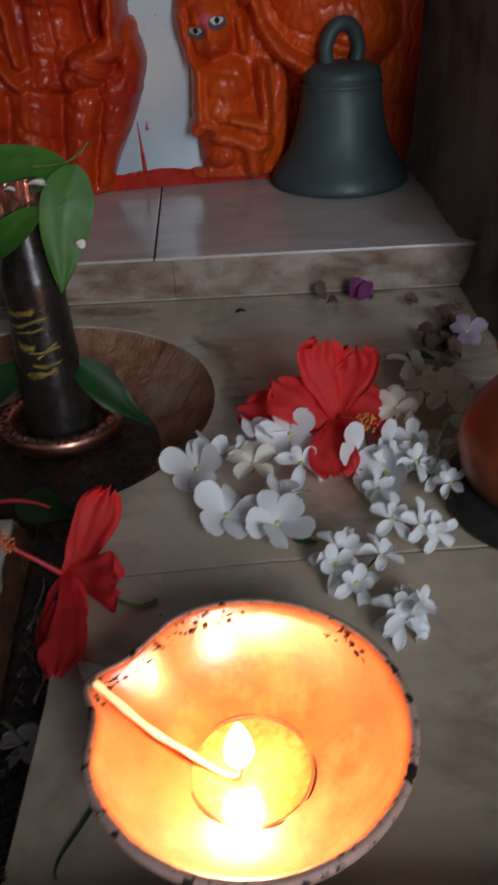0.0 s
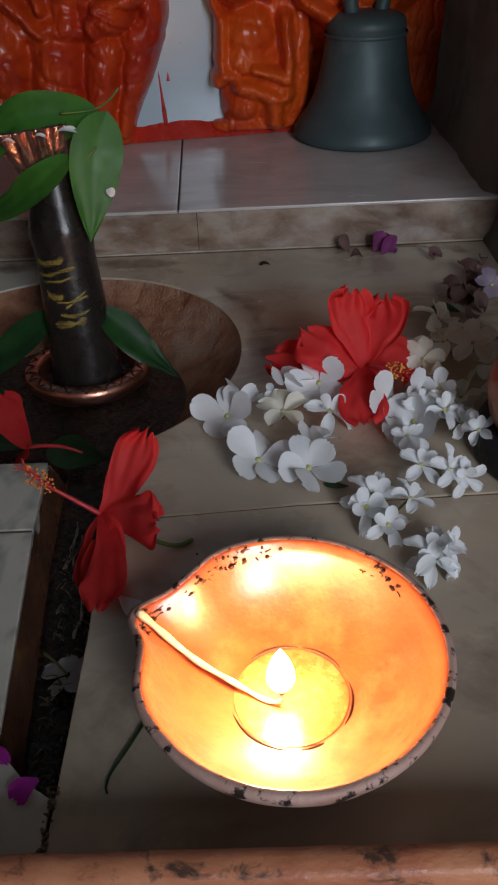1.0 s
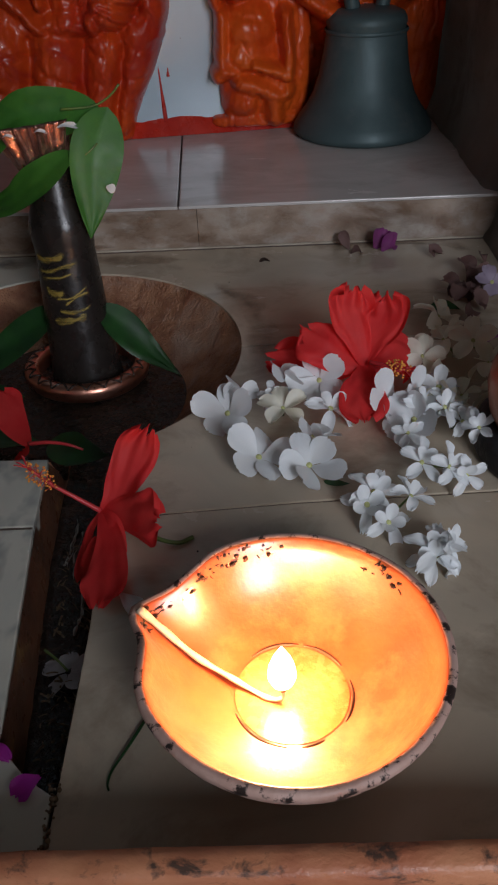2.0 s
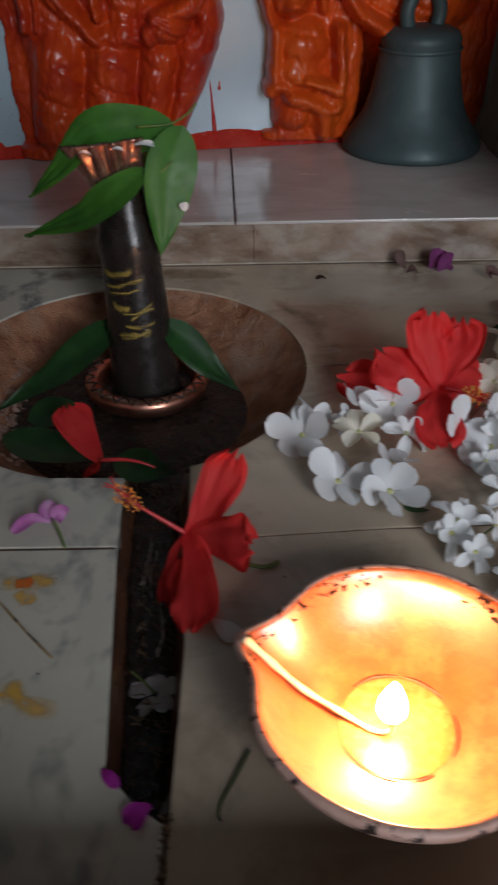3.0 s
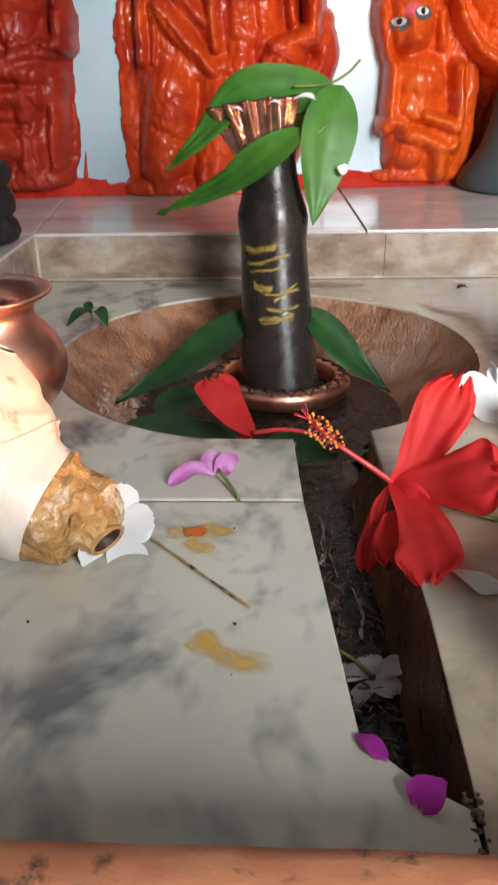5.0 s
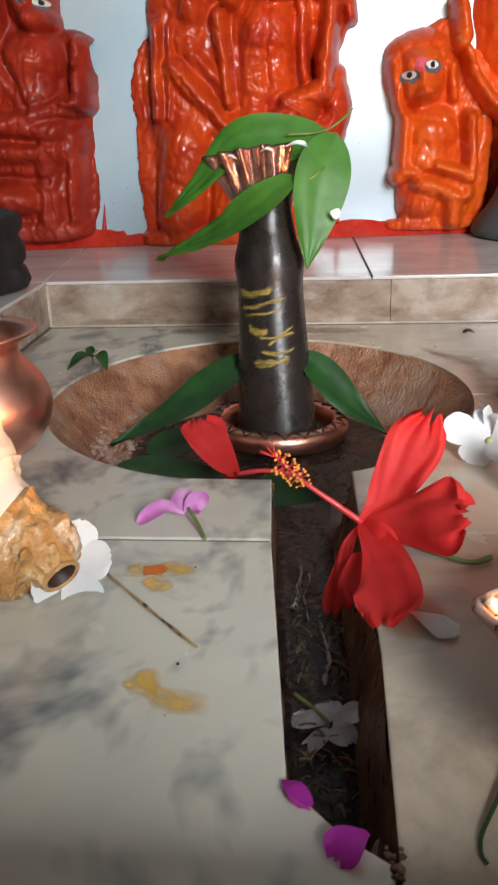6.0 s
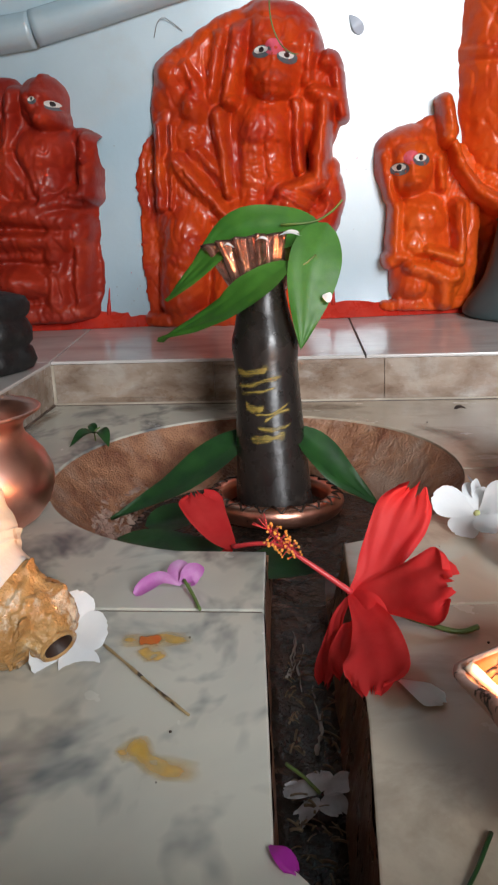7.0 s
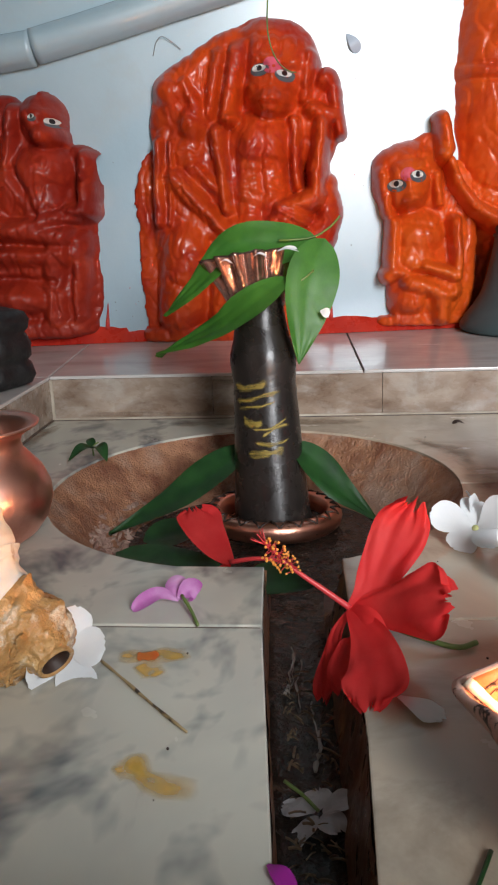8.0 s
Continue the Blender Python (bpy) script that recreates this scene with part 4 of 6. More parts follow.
SHAFT_Z, SHAFT_R = (0.0, 0.012, 0.035, 0.065, 0.095, 0.112, 0.122), (0.0308, 0.0298, 0.0282, 0.0264, 0.0250, 0.0241, 0.0247)
post = thing("stone_post", "oiled black stone post with yellow paste marks, set in the basin", "lingam", at=pose(LX, LY, LZ, -9.0, -2.5, 0))
part("shaft", lathe([(0.0308, 0.0), (0.0298, 0.012), (0.0282, 0.035), (0.0264, 0.065), (0.0250, 0.095), (0.0241, 0.112), (0.0249, 0.121), (0.0257, 0.129), (0.0250, 0.136), (0.0217, 0.147), (0.0196, 0.158),
                     (0.0182, 0.170), (0.0172, 0.184), (0.0156, 0.193), (0.010, 0.199), (0.002, 0.200)], 48, bumps=post_shape), BLACK_STONE, post)


def smear(a0, a1, z0, z1, wide, bow, seed, n=30):
    """A finger-drawn stroke of paste on the post."""
    bm = bmesh.new()
    fade = bm.verts.layers.float.new("fade")
    rows = []
    for i in range(n + 1):
        t = i / n
        a = radians(a0 + (a1 - a0) * t)
        z = z0 + (z1 - z0) * t - bow * math.sin(math.pi * t) + 0.0010 * noise.noise((t * 4, seed, 0))
        w = 1.05 * wide * (1.1 - 0.3 * t + 0.5 * noise.noise((t * 6, seed, 4)))
        r = float(np.interp(z, SHAFT_Z, SHAFT_R)) * post_shape(a, z)
        row = []
        for s in (-1, -0.6, -0.2, 0.2, 0.6, 1):
            rr = r + 0.0005 + 0.0004 * (1 - s * s)
            v = bm.verts.new((rr * math.cos(a), rr * math.sin(a), z + s * w))
            v[fade] = max(0.0, (1 - abs(s) ** 2) * min(1, 8 * t, 5 * (1 - t)) * (1.15 + 0.45 * noise.noise((t * 2.5, s * 4, seed))))
            row.append(v)
        rows.append(row)
    for p, q in zip(rows, rows[1:]):
        for k in range(5):
            bm.faces.new((p[k], q[k], q[k + 1], p[k + 1]))
    return bm


for k, (a0, a1, z0, z1, wide, bow) in enumerate((
        (200, 292, 0.1120, 0.1150, 0.0042, 0.0045), (206, 312, 0.0985, 0.1070, 0.0030, 0.0010), (212, 300, 0.0945, 0.0985, 0.0026, 0.0022),
        (228, 272, 0.0860, 0.0835, 0.0052, 0.0030), (246, 322, 0.0775, 0.0900, 0.0016, 0.0050), (262, 318, 0.0700, 0.0790, 0.0022, -0.0040), (248, 316, 0.0690, 0.0700, 0.0026, 0.0040), (234, 312, 0.0590, 0.0625, 0.0040, 0.0020))):
    part("paste_stroke", smear(a0, a1, z0, z1, wide, bow, k), YELLOW_STROKE, post, "dried yellow paste stroke" if k == 0 else "")

ring = thing("copper_ring", "copper ring with a dark zigzag pattern round the post", "ring", at=pose(LX, LY, LZ - 0.001, -3, 1.5, 0))
part("band", lathe([(0.0415, 0.0), (0.0500, 0.0005), (0.0535, 0.004), (0.0545, 0.009), (0.0535, 0.0135), (0.0505, 0.0158), (0.0455, 0.0164), (0.0425, 0.0150), (0.0410, 0.009), (0.0415, 0.0)], 72), RING_COPPER, ring)
zig = bmesh.new()
for i in range(44):
    a, b = 2 * math.pi * i / 44, 2 * math.pi * (i + 1) / 44
    ra, rb = (0.0452, 0.0528) if i % 2 else (0.0528, 0.0452)
    tube([(ra * math.cos(a), ra * math.sin(a), 0.0166 - 0.0026 * (ra > 0.05)), ((ra + rb) / 2 * math.cos((a + b) / 2), (ra + rb) / 2 * math.sin((a + b) / 2), 0.0164), (rb * math.cos(b), rb * math.sin(b), 0.0166 - 0.0026 * (rb > 0.05))], 0.0010, 5, 2, zig)
part("zigzag_inlay", zig, SOOT, ring, "blackened zigzag groove")

# pleated cup on top of the post
cup = thing("pleated_cup", "crinkled copper foil cup set on top of the post", "cup", at=pose(-0.148, 0.619, 0.1185, -9, -6, 0))


def pleats(a, z):
    g = max(0, (z - 0.004)) / 0.036
    return 1 + (0.13 * math.sin(a * 13 + 0.8 * math.sin(3 * a)) + 0.05 * math.sin(a * 31 + 1)) * g + 0.15 * g * max(0, math.cos(a - radians(200))) ** 6


part("foil", lathe([(1.02 * r, 1.10 * z) for r, z in ((0.0205, 0.0), (0.0225, 0.006), (0.0260, 0.016), (0.0300, 0.027), (0.0325, 0.035), (0.0332, 0.037), (0.0318, 0.036), (0.0285, 0.026), (0.0240, 0.014), (0.0195, 0.004), (0.004, 0.003))], 136, bumps=pleats), FOIL, cup)

# leaves on the cup
spray = thing("leaf_spray", "three green bel leaves draped over the cup", "leaf")
part("leaflet", sheet([(-0.0950, 0.612, 0.1700), (-0.1045, 0.597, 0.1450), (-0.1110, 0.586, 0.1130), (-0.1160, 0.577, 0.0815)], 0.047, (0.30, -1, 0.15), fold=0.15, ruffle=0.0008, seed=1, nu=22, nv=12), LEAF, spray)
part("leaflet", sheet([(-0.0998, 0.611, 0.1680), (-0.1309, 0.613, 0.1670), (-0.1640, 0.612, 0.1655), (-0.1904, 0.609, 0.1440), (-0.2211, 0.6185, 0.1159)], 0.044, (-0.45, -0.8, 0.45), fold=0.14, ruffle=0.0025, seed=2, nu=24, nv=10), LEAF, spray)
part("leaflet", sheet([(-0.1230, 0.594, 0.1440), (-0.1459, 0.584, 0.1285), (-0.1727, 0.588, 0.1110), (-0.1991, 0.602, 0.0989), (-0.2295, 0.615, 0.0828)], 0.036, (-0.2, -0.75, 0.65), fold=0.16, ruffle=0.0025, seed=3, nu=24, nv=10, twist=0.35), LEAF, spray)
part("stalk", tube([(-0.084, 0.610, 0.186), (-0.092, 0.611, 0.178), (-0.106, 0.612, 0.171), (-0.130, 0.610, 0.170)], 0.0009, 6, 10), GREEN_STEM, spray)
part("stalk", tube([(-0.104, 0.596, 0.148), (-0.112, 0.592, 0.142), (-0.127, 0.592, 0.134)], 0.0008, 6, 8), GREEN_STEM, spray)
for k, (x, y, z, w) in enumerate(((-0.1225, 0.5865, 0.1630, 0.015), (-0.1690, 0.592, 0.1560, 0.008), (-0.143, 0.586, 0.1600, 0.009))):
    solid("white_petal", sheet([(x - w / 2, y, z), (x, y - 0.002, z + 0.002), (x + w / 2, y, z)], w * 0.42, (0.1, -0.5, 0.85), "fan", cup=0.3, nu=8, nv=5, seed=k), WHITE_PETAL, "small white petal lying on the foil cup", "petal", "petals")
solid("white_petal", sheet([(-0.0995, 0.5825, 0.1195), (-0.0960, 0.5815, 0.1185), (-0.0925, 0.5825, 0.1175)], 0.0075, (0.3, -1, 0), "petal", nu=6, nv=4), WHITE_PETAL, "small white petal stuck to a leaf", "petal", "petals")

# leaves lying in the basin
for k, (pts, w, n) in enumerate((
        ([(-0.158, 0.604, 0.012), (-0.188, 0.588, -0.007), (-0.222, 0.566, -0.026), (-0.262, 0.540, -0.040)], 0.040, (-0.2, -0.5, 0.8)),
        ([(-0.122, 0.590, 0.018), (-0.103, 0.584, -0.001), (-0.082, 0.577, -0.022), (-0.056, 0.568, -0.042)], 0.036, (0.3, -0.55, 0.8)),
        ([(-0.245, 0.500, -0.036), (-0.200, 0.480, -0.037), (-0.155, 0.470, -0.039)], 0.042, (0.1, -0.2, 1)),
        ([(-0.150, 0.475, -0.038), (-0.128, 0.452, -0.034), (-0.104, 0.450, -0.036)], 0.034, (0, -0.5, 1)),
        ([(-0.230, 0.520, -0.036), (-0.205, 0.530, -0.034), (-0.185, 0.535, -0.036)], 0.036, (0.1, -0.3, 1)))):
    solid("basin_leaf", sheet(pts, w, n, fold=0.18, ruffle=0.002, seed=k + 10), DARK_LEAF, "dark green wet leaf lying in the basin", "leaf", "leaves in the basin")

# ---- clay lamp ----
DX, DY = 0.0180, 0.2030
lamp = thing("clay_lamp", "burning terracotta oil lamp with a sooty rim and pinched spout", "oil lamp", at=pose(DX, DY, 0.0006, 0, 0, 0))
SPOUT = radians(157)


def pinch(a, z):
    """The rim is drawn out to a spout on one side."""
    g = max(0.0, min(1.0, z / 0.040)) ** 1.4
    d = math.atan2(math.sin(a - SPOUT), math.cos(a - SPOUT))
    return 1 + g * (0.16 * math.exp(-(d / 0.16) ** 2) - 0.035 * math.exp(-((abs(d) - 0.42) / 0.2) ** 2)) + 0.006 * noise.noise((math.cos(a) * 3, math.sin(a) * 3, z * 30))


def dipped(bm):
    """Lowers the wall of the bowl towards its spout."""
    for v in bm.verts:
        a = math.atan2(v.co.y, v.co.x)
        d = math.atan2(math.sin(a - SPOUT), math.cos(a - SPOUT))
        v.co.z -= 0.0090 * math.exp(-(d / 0.33) ** 2) * max(0.0, v.co.z / 0.042) ** 2
    return bm


part("bowl", dipped(lathe([(0.003, 0.0), (0.030, 0.0), (0.037, 0.002), (0.050, 0.012), (0.060, 0.023), (0.0665, 0.033), (0.0690, 0.0395), (0.0688, 0.0415), (0.0672, 0.0425),
                    (0.0650, 0.0410), (0.0630, 0.0360), (0.0560, 0.0240), (0.0450, 0.0135), (0.0320, 0.0082), (0.0285, 0.0076)], 96, bumps=pinch)), CLAY, lamp)
part("rim", dipped(lathe([(0.0610, 0.0235), (0.0672, 0.0325), (0.0698, 0.0390), (0.0699, 0.0418), (0.0680, 0.0432), (0.0662, 0.0425)], 120,
                  bumps=lambda a, z: pinch(a, z) + 0.004 * noise.noise((math.cos(a) * 22, math.sin(a) * 22, z * 150)))), CLAY_RIM, lamp, "sooty painted rim")
part("floor_disc", lathe([(0.0290, 0.0076), (0.0274, 0.0070), (0.0150, 0.0068), (0.003, 0.0068)], 64), CLAY, lamp)
bm = bmesh.new()
for a0, a1 in ((30, 75), (80, 130), (200, 262), (275, 297), (325, 372)):
    tube([(0.0278 * math.cos(radians(a0 + (a1 - a0) * k / 6)), 0.0278 * math.sin(radians(a0 + (a1 - a0) * k / 6)), 0.0074) for k in range(7)],
         lambda t: 0.0009 * math.sin(math.pi * (0.1 + 0.8 * t)), 6, 14, bm)
part("soot_ring", bm, SOOT, lamp, "burnt black ring in the bowl")
bm = bmesh.new()
rng = random.Random(4)
for k in range(120):
    a = rng.choice((rng.uniform(1.6, 2.5), rng.uniform(1.6, 2.5), rng.uniform(0.55, 0.95), rng.uniform(2.55, 2.85)))
    r, z = rng.choice(((0.0655, 0.0402), (0.0640, 0.0378), (0.0625, 0.0352)))
    kk = pinch(a, z)
    c = Vector((r * kk * math.cos(a), r * kk * math.sin(a), z))
    tube([c + Vector((rng.uniform(-1, 1), rng.uniform(-1, 1), 0)) * 0.0018, c, c + Vector((rng.uniform(-1, 1), rng.uniform(-1, 1), 0.4)) * 0.0022], 0.0002 + 0.0011 * rng.random() ** 2, 5, 3, bm)
part("soot_specks", dipped(bm), SOOT, lamp, "flakes of soot inside the rim")["kind"] = "stuff"
part("oil", lathe([(0.0262, 0.0074), (0.012, 0.0076), (0.003, 0.0076)], 48), OIL, lamp, "shining lamp oil")
# The pale cord from the spout imitates a groove lit bright by the flame.
part("wick", tube([(-0.0700, 0.0295, 0.0350), (-0.0590, 0.0235, 0.0270), (-0.0440, 0.0150, 0.0170), (-0.0270, 0.0060, 0.0115), (-0.0120, -0.0030, 0.0090), (-0.0050, -0.0060, 0.0120), (-0.0045, -0.0062, 0.0185)],
                  lambda t: 0.0020 - 0.0011 * t ** 0.7 + 0.0002 * math.sin(t * 40), 10, 40), WICK_GROOVE, lamp, "pale wick that stands in for the brightly lit spout groove")
part("wick_tip", lathe([(0.0015, 0.0), (0.0021, 0.0012), (0.0018, 0.003), (0.0005, 0.004)], 10, (-0.0045, -0.0062, 0.0180)), SOOT, lamp, "charred wick tip")
part("flame", lathe([(0.0012, 0.0), (0.0046, 0.003), (0.0062, 0.007), (0.0058, 0.012), (0.0040, 0.018), (0.0018, 0.023), (0.0003, 0.026)], 20, (-0.0048, -0.0055, 0.0205)), flame_mat, lamp, "bright yellow flame")

# ---- conch shell ----
conch = thing("conch_shell", "cream conch shell with a knobbly ochre crown and a cut mouthpiece", "conch")
AX = [Vector(p) for p in ((-0.2120, 0.2825, 0.0105), (-0.2200, 0.2880, 0.0155), (-0.2350, 0.2905, 0.0200), (-0.2530, 0.294, 0.0300), (-0.2640, 0.300, 0.0460), (-0.2610, 0.306, 0.0660), (-0.2520, 0.311, 0.0840))]


def shell_section(i, n, line, radius, knob, seed):
    d = (line[min(i + 1, len(line) - 1)] - line[max(i - 1, 0)]).normalized()
    side = d.cross(Vector((0, 0, 1))).normalized()
    up = side.cross(d)
    t = i / (len(line) - 1)
    out = []
    for k in range(n):
        a = 2 * math.pi * k / n
        r = radius(t) * (1 + knob(t, a) + 0.03 * noise.noise((math.cos(a) * 2, math.sin(a) * 2, t * 6 + seed)))
        q = line[i] + r * (math.cos(a) * side + math.sin(a) * up)
        q.z = max(q.z, 0.0006)
        out.append(q)
    return out


def shell_mesh(i0, i1, line, radius, knob, inner=False):
    bm = bmesh.new()
    n = 88
    rings = [[bm.verts.new(q) for q in shell_section(i, n, line, radius, knob, 0)] for i in range(i0, i1 + 1)]
    for a, b in zip(rings, rings[1:]):
        for k in range(n):
            bm.faces.new((a[k], a[(k + 1) % n], b[(k + 1) % n], b[k]))
    return bm, rings


line = bezier(AX, 120)
keys_t, keys_r = (0.0, 0.05, 0.11, 0.20, 0.30, 0.42, 0.60, 0.80, 0.93, 1.0), (0.0080, 0.0110, 0.0155, 0.0200, 0.0225, 0.0270, 0.0325, 0.0300, 0.0190, 0.0040)


def shell_r(t):
    return float(np.interp(t, keys_t, keys_r))


def shell_knobs(t, a):
    ring_1 = math.exp(-((t - 0.30) / 0.045) ** 2) * 0.27 * max(0, math.cos(4 * a + 0.6)) ** 3
    ring_2 = math.exp(-((t - 0.15) / 0.03) ** 2) * 0.28 * max(0, math.cos(5 * a)) ** 3
    rough = (0.11 * noise.noise((math.cos(a) * 3.5, math.sin(a) * 3.5, t * 26)) - 0.13 * max(0.0, 1 - 4 * abs(noise.noise((math.cos(a) * 2.6, math.sin(a) * 2.6, t * 16 + 4)))) + 0.05 * noise.noise((math.cos(a) * 9, math.sin(a) * 9, t * 60))) * max(0.0, 1 - t / 0.4)
    return ring_1 + ring_2 + rough + 0.010 * math.sin(t * 55)


bm, rings = shell_mesh(0, 42, line, shell_r, shell_knobs)
part("crown", bm, SHELL_CROWN, conch, "knobbly ochre crown")
bm, rings = shell_mesh(42, 120, line, shell_r, lambda t, a: shell_knobs(t, a) + 0.02 * math.sin(a * 3 + t * 9))
bm.faces.new(rings[-1][::-1])
part("body_whorl", bm, SHELL, conch)
d = (line[0] - line[6]).normalized()
m = lathe([(0.0083, -0.0005), (0.0088, 0.0012), (0.0080, 0.0018), (0.0066, 0.0010), (0.0054, -0.004), (0.0045, -0.012), (0.001, -0.013)], 24)
bmesh.ops.transform(m, matrix=Matrix.Translation(line[0]) @ d.to_track_quat("Z", "Y").to_matrix().to_4x4(), verts=m.verts[:])
for f in m.faces:
    c = f.calc_center_median()
    f.material_index = 1 if ((c - line[0]) - d * (c - line[0]).dot(d)).length < 0.0062 else 0
part("mouth", m, [SHELL_CROWN, SOOT], conch, "dark cut mouth hole")

# ---- copper water pots ----
pot = thing("copper_pot", "polished copper water pot with a wide flared rim", "pot", at=pose(-0.3040, 0.432, 0.0008))
part("body", lathe([(0.96 * r, 0.875 * z) for r, z in ((0.004, 0.001), (0.020, 0.0), (0.024, 0.002), (0.032, 0.008), (0.0395, 0.019), (0.0430, 0.031), (0.0425, 0.041), (0.0385, 0.052), (0.0320, 0.061), (0.0280, 0.066), (0.0268, 0.071),
                    (0.0280, 0.0765), (0.0340, 0.0810), (0.0385, 0.0835), (0.0392, 0.0850), (0.0380, 0.0858), (0.0320, 0.0830), (0.0262, 0.0785), (0.0238, 0.072), (0.0245, 0.066), (0.034, 0.052), (0.036, 0.036), (0.02, 0.012), (0.004, 0.010))], 72), COPPER, pot)
part("water", lathe([(0.0335, 0.041), (0.004, 0.041)], 40), SLUDGE, pot, "dark water")
pot = thing("copper_pot", "browned copper pot on a black base ring", "pot", at=pose(0.2070, 0.386, 0.0008))
part("body", lathe([(0.040, 0.012), (0.046, 0.018), (0.0520, 0.030), (0.0550, 0.046), (0.0540, 0.056), (0.0490, 0.068), (0.0400, 0.080), (0.0320, 0.088), (0.0280, 0.094), (0.0290, 0.100), (0.0390, 0.107), (0.0395, 0.109),
                    (0.0280, 0.102), (0.0260, 0.094), (0.038, 0.074), (0.050, 0.05), (0.004, 0.02)], 64, bumps=lambda a, z: 1 + 0.008 * noise.noise((math.cos(a) * 6, math.sin(a) * 6, z * 60))), DARK_COPPER, pot)
part("base_ring", lathe([(0.048, 0.0), (0.0575, 0.0005), (0.0590, 0.004), (0.0585, 0.016), (0.0550, 0.021), (0.046, 0.021), (0.044, 0.016)], 56), ROUGH_BLACK, pot, "black base ring")

# ---- notched black stone on the side ledge ----
stone = lathe([(0.030, 0.0), (0.038, 0.003), (0.041, 0.010), (0.039, 0.019), (0.0350, 0.023), (0.0405, 0.028), (0.0425, 0.036), (0.0400, 0.045), (0.0360, 0.049), (0.0390, 0.054), (0.0395, 0.061), (0.035, 0.068), (0.022, 0.072), (0.003, 0.073)], 40,
              (-0.409, 0.700, LEDGE_Z + 0.0005), lambda a, z: 1 + 0.10 * noise.noise((math.cos(a) * 2, math.sin(a) * 2, z * 35)) + 0.03 * math.cos(7 * a))
solid("black_stone", stone, ROUGH_BLACK, "lumpy notched black stone standing on the side ledge", "stone")


# ---- hibiscus flowers ----
def hibiscus(label, petals, centre, stamen=None, stem=None, pollen=True):
    ob = thing("hibiscus", label, "flower", "hibiscus flowers")
    for k, (pts, w, n, cup_, ruf) in enumerate(petals):
        part("petal", sheet([centre, *pts], w, n, "fan", cup=cup_ * 0.7, ruffle=ruf * 0.5, nu=24, nv=26, seed=k * 2.3 + centre[0] * 50), HIBISCUS, ob)
    if stamen:
        st = part("stamen", tube(stamen, lambda t: 0.0016 - 0.0007 * t, 8, 18), STAMEN_RED, ob)
        if pollen:
            ln = bezier(stamen, 40)
            rng = random.Random(7)
            bm, fil = bmesh.new(), bmesh.new()
            for k in range(56):
                q = ln[int(26 + 14 * k / 56)]
                v = Vector((rng.uniform(-1, 1), rng.uniform(-1, 1), rng.uniform(-0.8, 1))).normalized() * rng.uniform(0.0035, 0.0060)
                tube([q, q + v * 0.5, q + v], 0.00022, 4, 2, fil)
                bmesh.ops.create_icosphere(bm, subdivisions=1, radius=rng.uniform(0.0006, 0.0010), matrix=Matrix.Translation(q + v))
            end, d = ln[-1], (ln[-1] - ln[-4]).normalized()
            for k in range(5):
                v = (d + 0.6 * Vector((math.cos(k * 1.26), math.sin(k * 1.26), 0.5 * math.sin(k * 2)))).normalized() * 0.008
                tube([end, end + v * 0.5, end + v], 0.00035, 4, 3, fil)
            part("pollen", bm, POLLEN, st, "orange pollen grains")
            part("filaments", fil, STAMEN_RED, st)
    if stem:
        part("stem", tube(stem, lambda t: 0.0013 + 0.0022 * math.exp(-((t - 0.15) / 0.16) ** 2), 8, 16), GREEN_STEM, ob, "green calyx and stem")
        q = Vector(stem[1])
        bm = bmesh.new()
        for k in range(5):
            a = k * 1.256
            v = Vector((0.3, math.cos(a), math.sin(a))) * 0.005
            tube([q, q + v * 0.6, q + v + Vector((0.003, 0, 0.001))], lambda t: 0.0006 * (1.1 - t), 5, 4, bm)
        part("sepals", bm, GREEN_STEM, ob)
    return ob


hibiscus("red hibiscus with a long pollen stamen lying across the drain channel", [
    ([(-0.0777, 0.3365, 0.0160), (-0.0685, 0.343, 0.0315), (-0.0555, 0.352, 0.0530)], 0.027, (-0.45, -0.9, 0.15), 0.28, 0.0045),
    ([(-0.0720, 0.325, 0.0150), (-0.0600, 0.310, 0.0245), (-0.0473, 0.2975, 0.0320)], 0.033, (-0.35, -0.75, 0.6), -0.20, 0.0045),
    ([(-0.0815, 0.322, 0.0070), (-0.0825, 0.312, 0.0010), (-0.0875, 0.297, -0.0105)], 0.029, (-0.35, -0.85, 0.35), -0.30, 0.003),
    ([(-0.0792, 0.312, 0.0062), (-0.0777, 0.287, 0.0056), (-0.0812, 0.2675, 0.0010)], 0.028, (-0.25, -0.55, 0.8), 0.22, 0.003),
    ([(-0.0930, 0.327, 0.0005), (-0.0960, 0.318, -0.0092), (-0.0995, 0.309, -0.0235)], 0.015, (-0.75, -0.4, 0.6), 0.2, 0.002),
], (-0.0865, 0.335, 0.008), [(-0.0870, 0.334, 0.009), (-0.1000, 0.336, 0.018), (-0.1130, 0.338, 0.027), (-0.1260, 0.341, 0.038)],
    [(-0.0780, 0.332, 0.010), (-0.0600, 0.318, 0.006), (-0.0500, 0.313, 0.0035), (-0.0400, 0.312, 0.0018), (-0.0320, 0.316, 0.002)])
